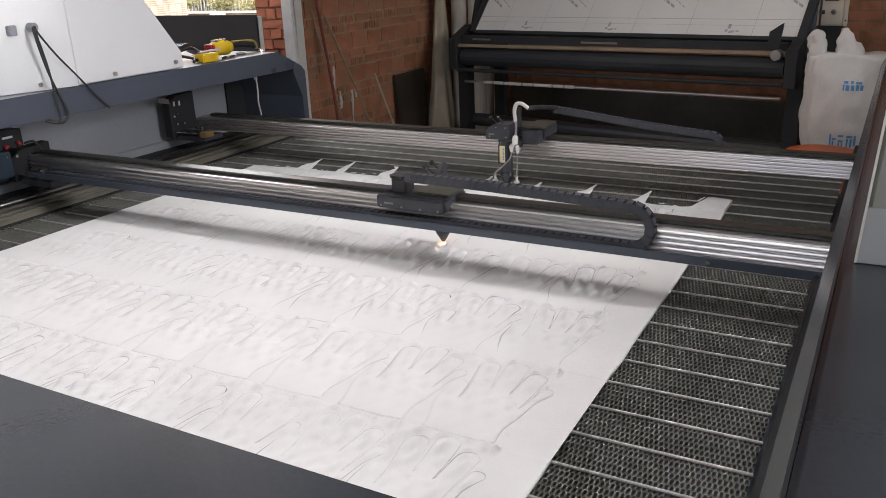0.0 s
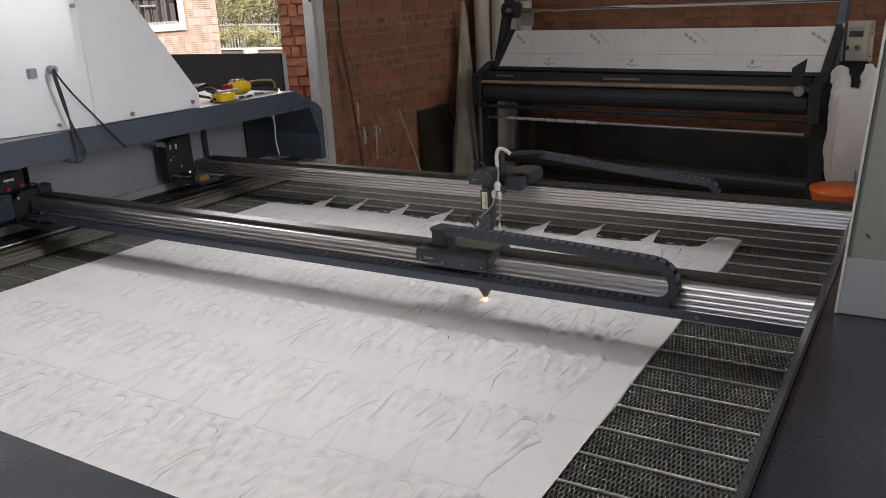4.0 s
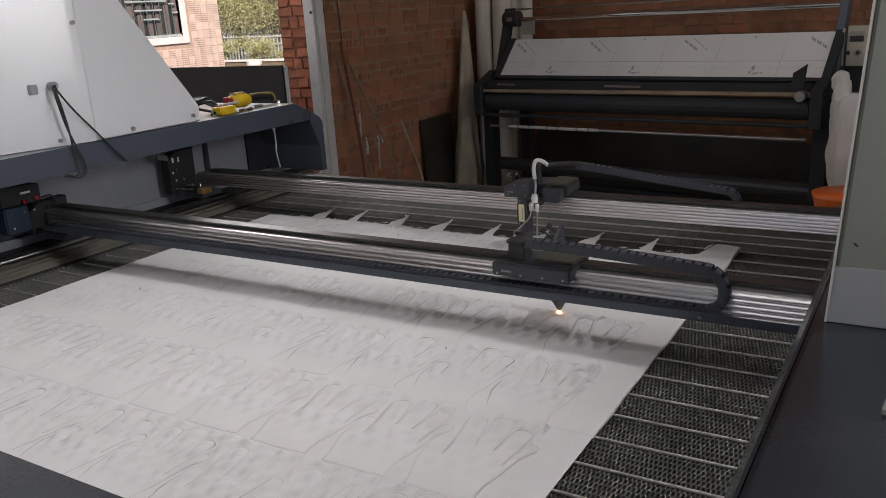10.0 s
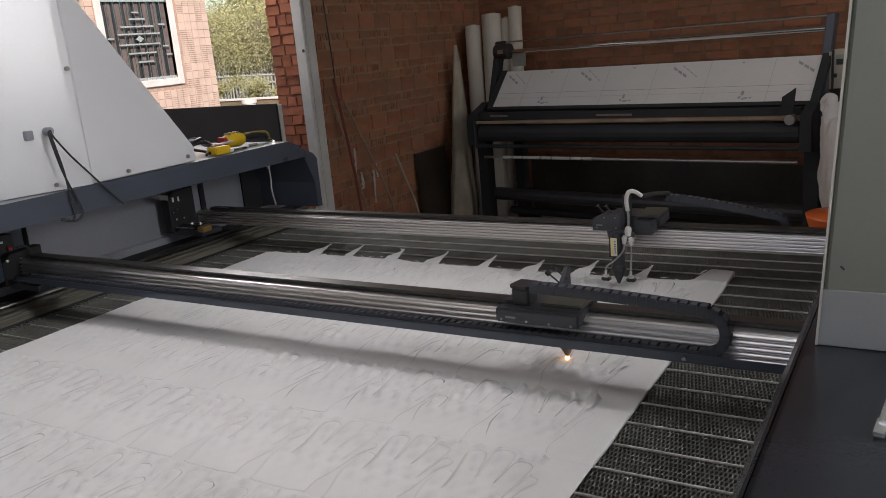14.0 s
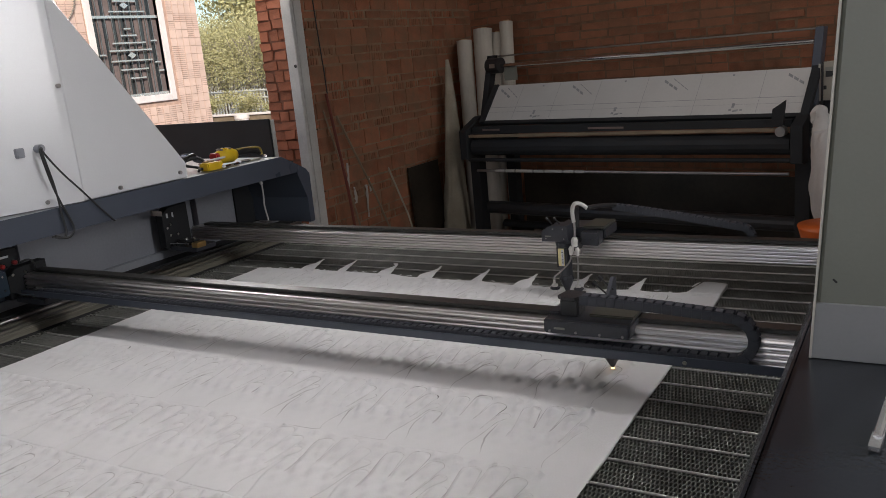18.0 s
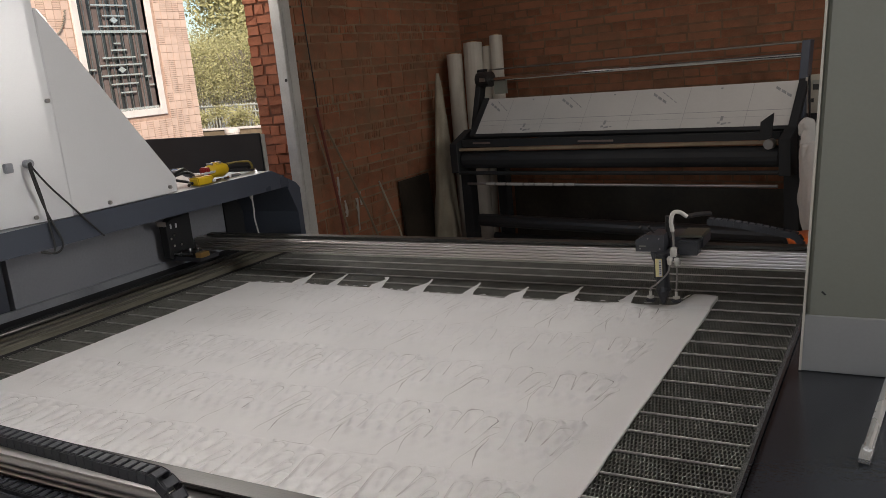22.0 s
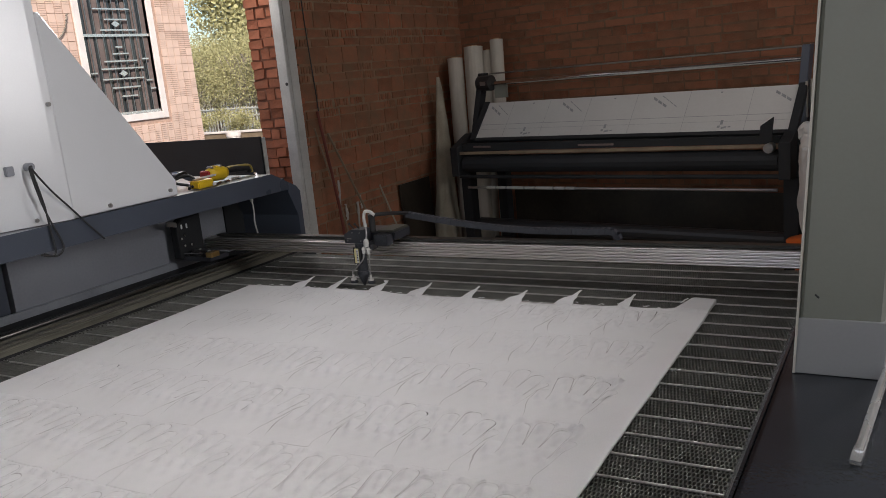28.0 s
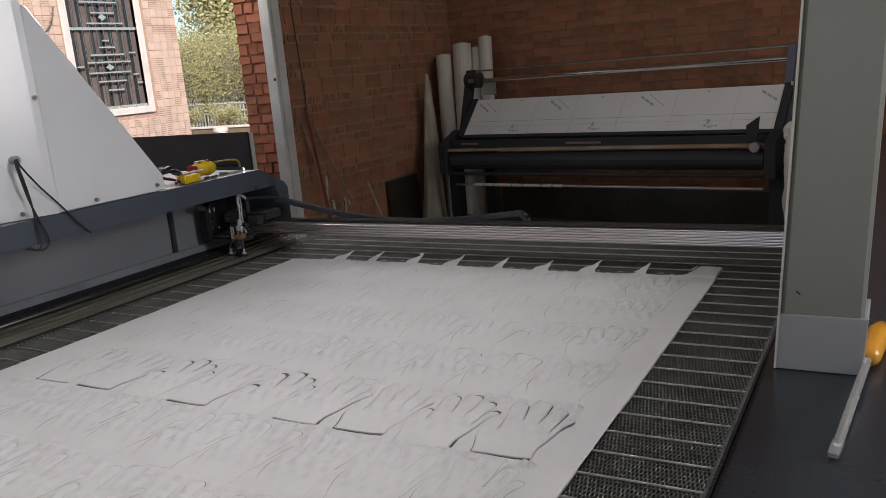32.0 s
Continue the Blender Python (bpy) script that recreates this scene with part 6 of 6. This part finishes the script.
crown.matrix_basis = pose(13.0, -15.5, 0)

fence = thing("white_fence", (-12.0, 11.2, 0), "white railing fence in front of the hedge", "fence")
b = bmn()
box(b, -0.009, 0.009, -0.009, 0.009, 0.15, 1.22)
first = part("picket", b, FENCE, fence)
first.matrix_basis = pose(-4.2, 1.26, 0)
for k in range(1, 60):
    x = -4.2 + k * 0.13
    shared("picket", first.data, fence, pose(x, -0.3 * x, 0))
for z in (0.30, 1.04, 1.18):
    b = bmn()
    tube(b, [(-4.3, 1.29, z), (3.6, -1.08, z)], 0.02, 6)
    part("rail", b, FENCE, fence)
# white slab added as the overexposed brightness between the hedge stems
backdrop = thing("glare_backdrop", (-16, 19, 0), "white backdrop added for the glare behind the hedge", "wall")
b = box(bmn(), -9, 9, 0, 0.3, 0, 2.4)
part("coat", b, FENCE, backdrop)
planter = thing("low_wall", (-10.5, 9.8, 0), "low brown wall with pale coping before the hedge", "wall")
b = box(bmn(), -4.0, 3.5, -0.1, 0.1, 0, 0.765, 0.01)
part("masonry", b, DUSTY_WOOD, planter, "weathered brown masonry")
b = box(bmn(), -4.0, 3.5, -0.12, 0.12, 0.767, 0.80, 0.006)
part("coping", b, STONE, planter)
pot = thing("plant_pot", (-9.90, 9.50, 0), "tall pale plant pot before the low wall", "plant pot")
part("pot", tube(bmn(), [(0, 0, 0), (0, 0, 0.72), (0, 0, 0.722), (0, 0, 0.80), (0, 0, 0.798), (0, 0, 0.70)], 0.1, 20, [0.10, 0.125, 0.14, 0.145, 0.125, 0.115]), STONE, pot)

# ---- brick walls ----
def brick_mesh(l, h, d, mat, worn):
    b = bmn()
    box(b, -l / 2, l / 2, 0, d, -h / 2, h / 2)
    for v in b.verts:
        v.co += Vector((rng.uniform(-1, 1), rng.uniform(-1, 1) * 0.6, rng.uniform(-1, 1))) * 0.0042 * worn
    bmesh.ops.recalc_face_normals(b, faces=b.faces)
    me = bpy.data.meshes.new("brick")
    b.to_mesh(me)
    b.free()
    me.materials.append(mat)
    return me


def lay(length, height, courses, z0=0.0, ribs=False):
    """Bricks of a wall face: along, up, length and height of each, course by course."""
    out, z, n = [], z0, 0
    while z < height:
        l, h = courses[n % len(courses)]
        x = -rng.uniform(0, l) if length > 1 else -0.5 * l * (n % 2)
        while x < length:
            a, c = max(0, x + rng.uniform(0.003, 0.010)), min(length, x + l - rng.uniform(0.003, 0.010))
            if ribs and h < 0.07 and c - a > 0.09 and rng.random() < 0.40:
                w = a + rng.uniform(0, 0.01)
                while w < c - 0.016:
                    out.append((w + 0.008, z + h / 2, rng.uniform(0.014, 0.021), h - rng.uniform(0.008, 0.020)))
                    w += rng.uniform(0.024, 0.032)
            elif c - a > 0.03:
                out.append(((a + c) / 2, z + h / 2 + rng.uniform(-0.003, 0.003), c - a, h - rng.uniform(0.007, 0.016)))
            x += l
        z += h
        n += 1
    return out


def brick_wall(name, label, m, length, height, courses, near, mat, joint, deep, inset=0.0, start=0.0, worn=1.0):
    """A wall face of bricks proud of their mortar. m: the pose of its lower corner, x along it, y into it."""
    wall = tagged(new(name), label, "", "", "structure")
    wall.matrix_basis = m
    b = box(bmn(), start, length - inset, deep, 0.34, 0, height)
    part("mortar", b, joint, wall)
    rest_v, rest_f, count, kinds = [], [], 0, {}
    for x, z, l, h in lay(length, height, courses, 0.0, courses is SHINER):
        out = rng.uniform(-0.003, 0.003) * worn
        if near(x, z) and l > 0.03 and count < 300:
            key = (round(l, 2), round(h, 2), rng.randrange(3))
            if key not in kinds:
                kinds[key] = brick_mesh(key[0], key[1], 0.05, mat, worn)
            shared("brick", kinds[key], wall, pose(x, out, z, rng.uniform(-0.6, 0.6) * worn, rng.uniform(-0.5, 0.5) * worn, rng.uniform(-0.5, 0.5) * worn))
            count += 1
        else:
            k = len(rest_v)
            j = [rng.uniform(-0.003, 0.003) for _ in range(8)]
            rest_v += [(x + sx * l / 2 + j[i], y + out, z + sz * h / 2 + j[7 - i]) for i, (sx, y, sz) in enumerate(((-1, 0, -1), (1, 0, -1), (1, 0, 1), (-1, 0, 1), (-1, 0.05, -1), (1, 0.05, -1), (1, 0.05, 1), (-1, 0.05, 1)))]
            rest_f += [tuple(k + i for i in q) for q in ((0, 1, 2, 3), (0, 4, 5, 1), (1, 5, 6, 2), (2, 6, 7, 3), (3, 7, 4, 0))]
    if rest_v:
        me = bpy.data.meshes.new("other_bricks")
        me.from_pydata(rest_v, [], rest_f)
        me.materials.append(mat)
        ob = new("other_bricks", me)
        ob.parent = wall
        tagged(ob, "", "", "", "stuff")
    return wall


SHINER = [(0.19, 0.118), (0.19, 0.060), (0.19, 0.060)]
STRETCHER = [(0.25, 0.065), (0.25, 0.065), (0.125, 0.065)]
side_len = 2.62
side_wall = brick_wall("wall_side_brick", "red brick side wall with grey mortar", pose(XW, 2.28, 0, 0, 0, 90), side_len, 6.5, SHINER, lambda x, z: 0.75 < z < 2.35, BRICK, MORTAR, 0.006, 0.0, 0.045)
brick_wall("wall_back_brick", "red brick back wall with grey mortar", pose(XW - 0.2, 4.68, 0, 0, 0, -10.2), 5.4, 6.5, STRETCHER, lambda x, z: 1.30 < z < 2.1 and x < 3.6, BACK_BRICK, BACK_MORTAR, 0.004)
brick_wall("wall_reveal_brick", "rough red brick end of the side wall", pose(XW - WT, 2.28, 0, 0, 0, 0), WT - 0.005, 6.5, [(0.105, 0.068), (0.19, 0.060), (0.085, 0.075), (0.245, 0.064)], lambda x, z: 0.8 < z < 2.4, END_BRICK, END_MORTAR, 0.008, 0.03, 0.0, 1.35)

for x, z, h, w in ((0.30, 0.76, 0.20, 0.012), (0.36, 0.62, 0.12, 0.016), (0.50, 0.55, 0.24, 0.014), (0.55, 0.66, 0.10, 0.010)):
    b = bmn()
    left = [(x - w * (0.5 + 0.5 * math.sin(9 * k + x * 40)), z - h / 2 + h * k / 7) for k in range(8)]
    right = [(x + w * (0.5 + 0.5 * math.sin(7 * k + z * 30)) + 0.004, z - h / 2 + h * k / 7) for k in range(7, -1, -1)]
    prism(b, left + right, 1, -0.009, -0.004)
    part("plaster_drip", b, PLASTER, side_wall, "pale dried plaster drip")

motions()
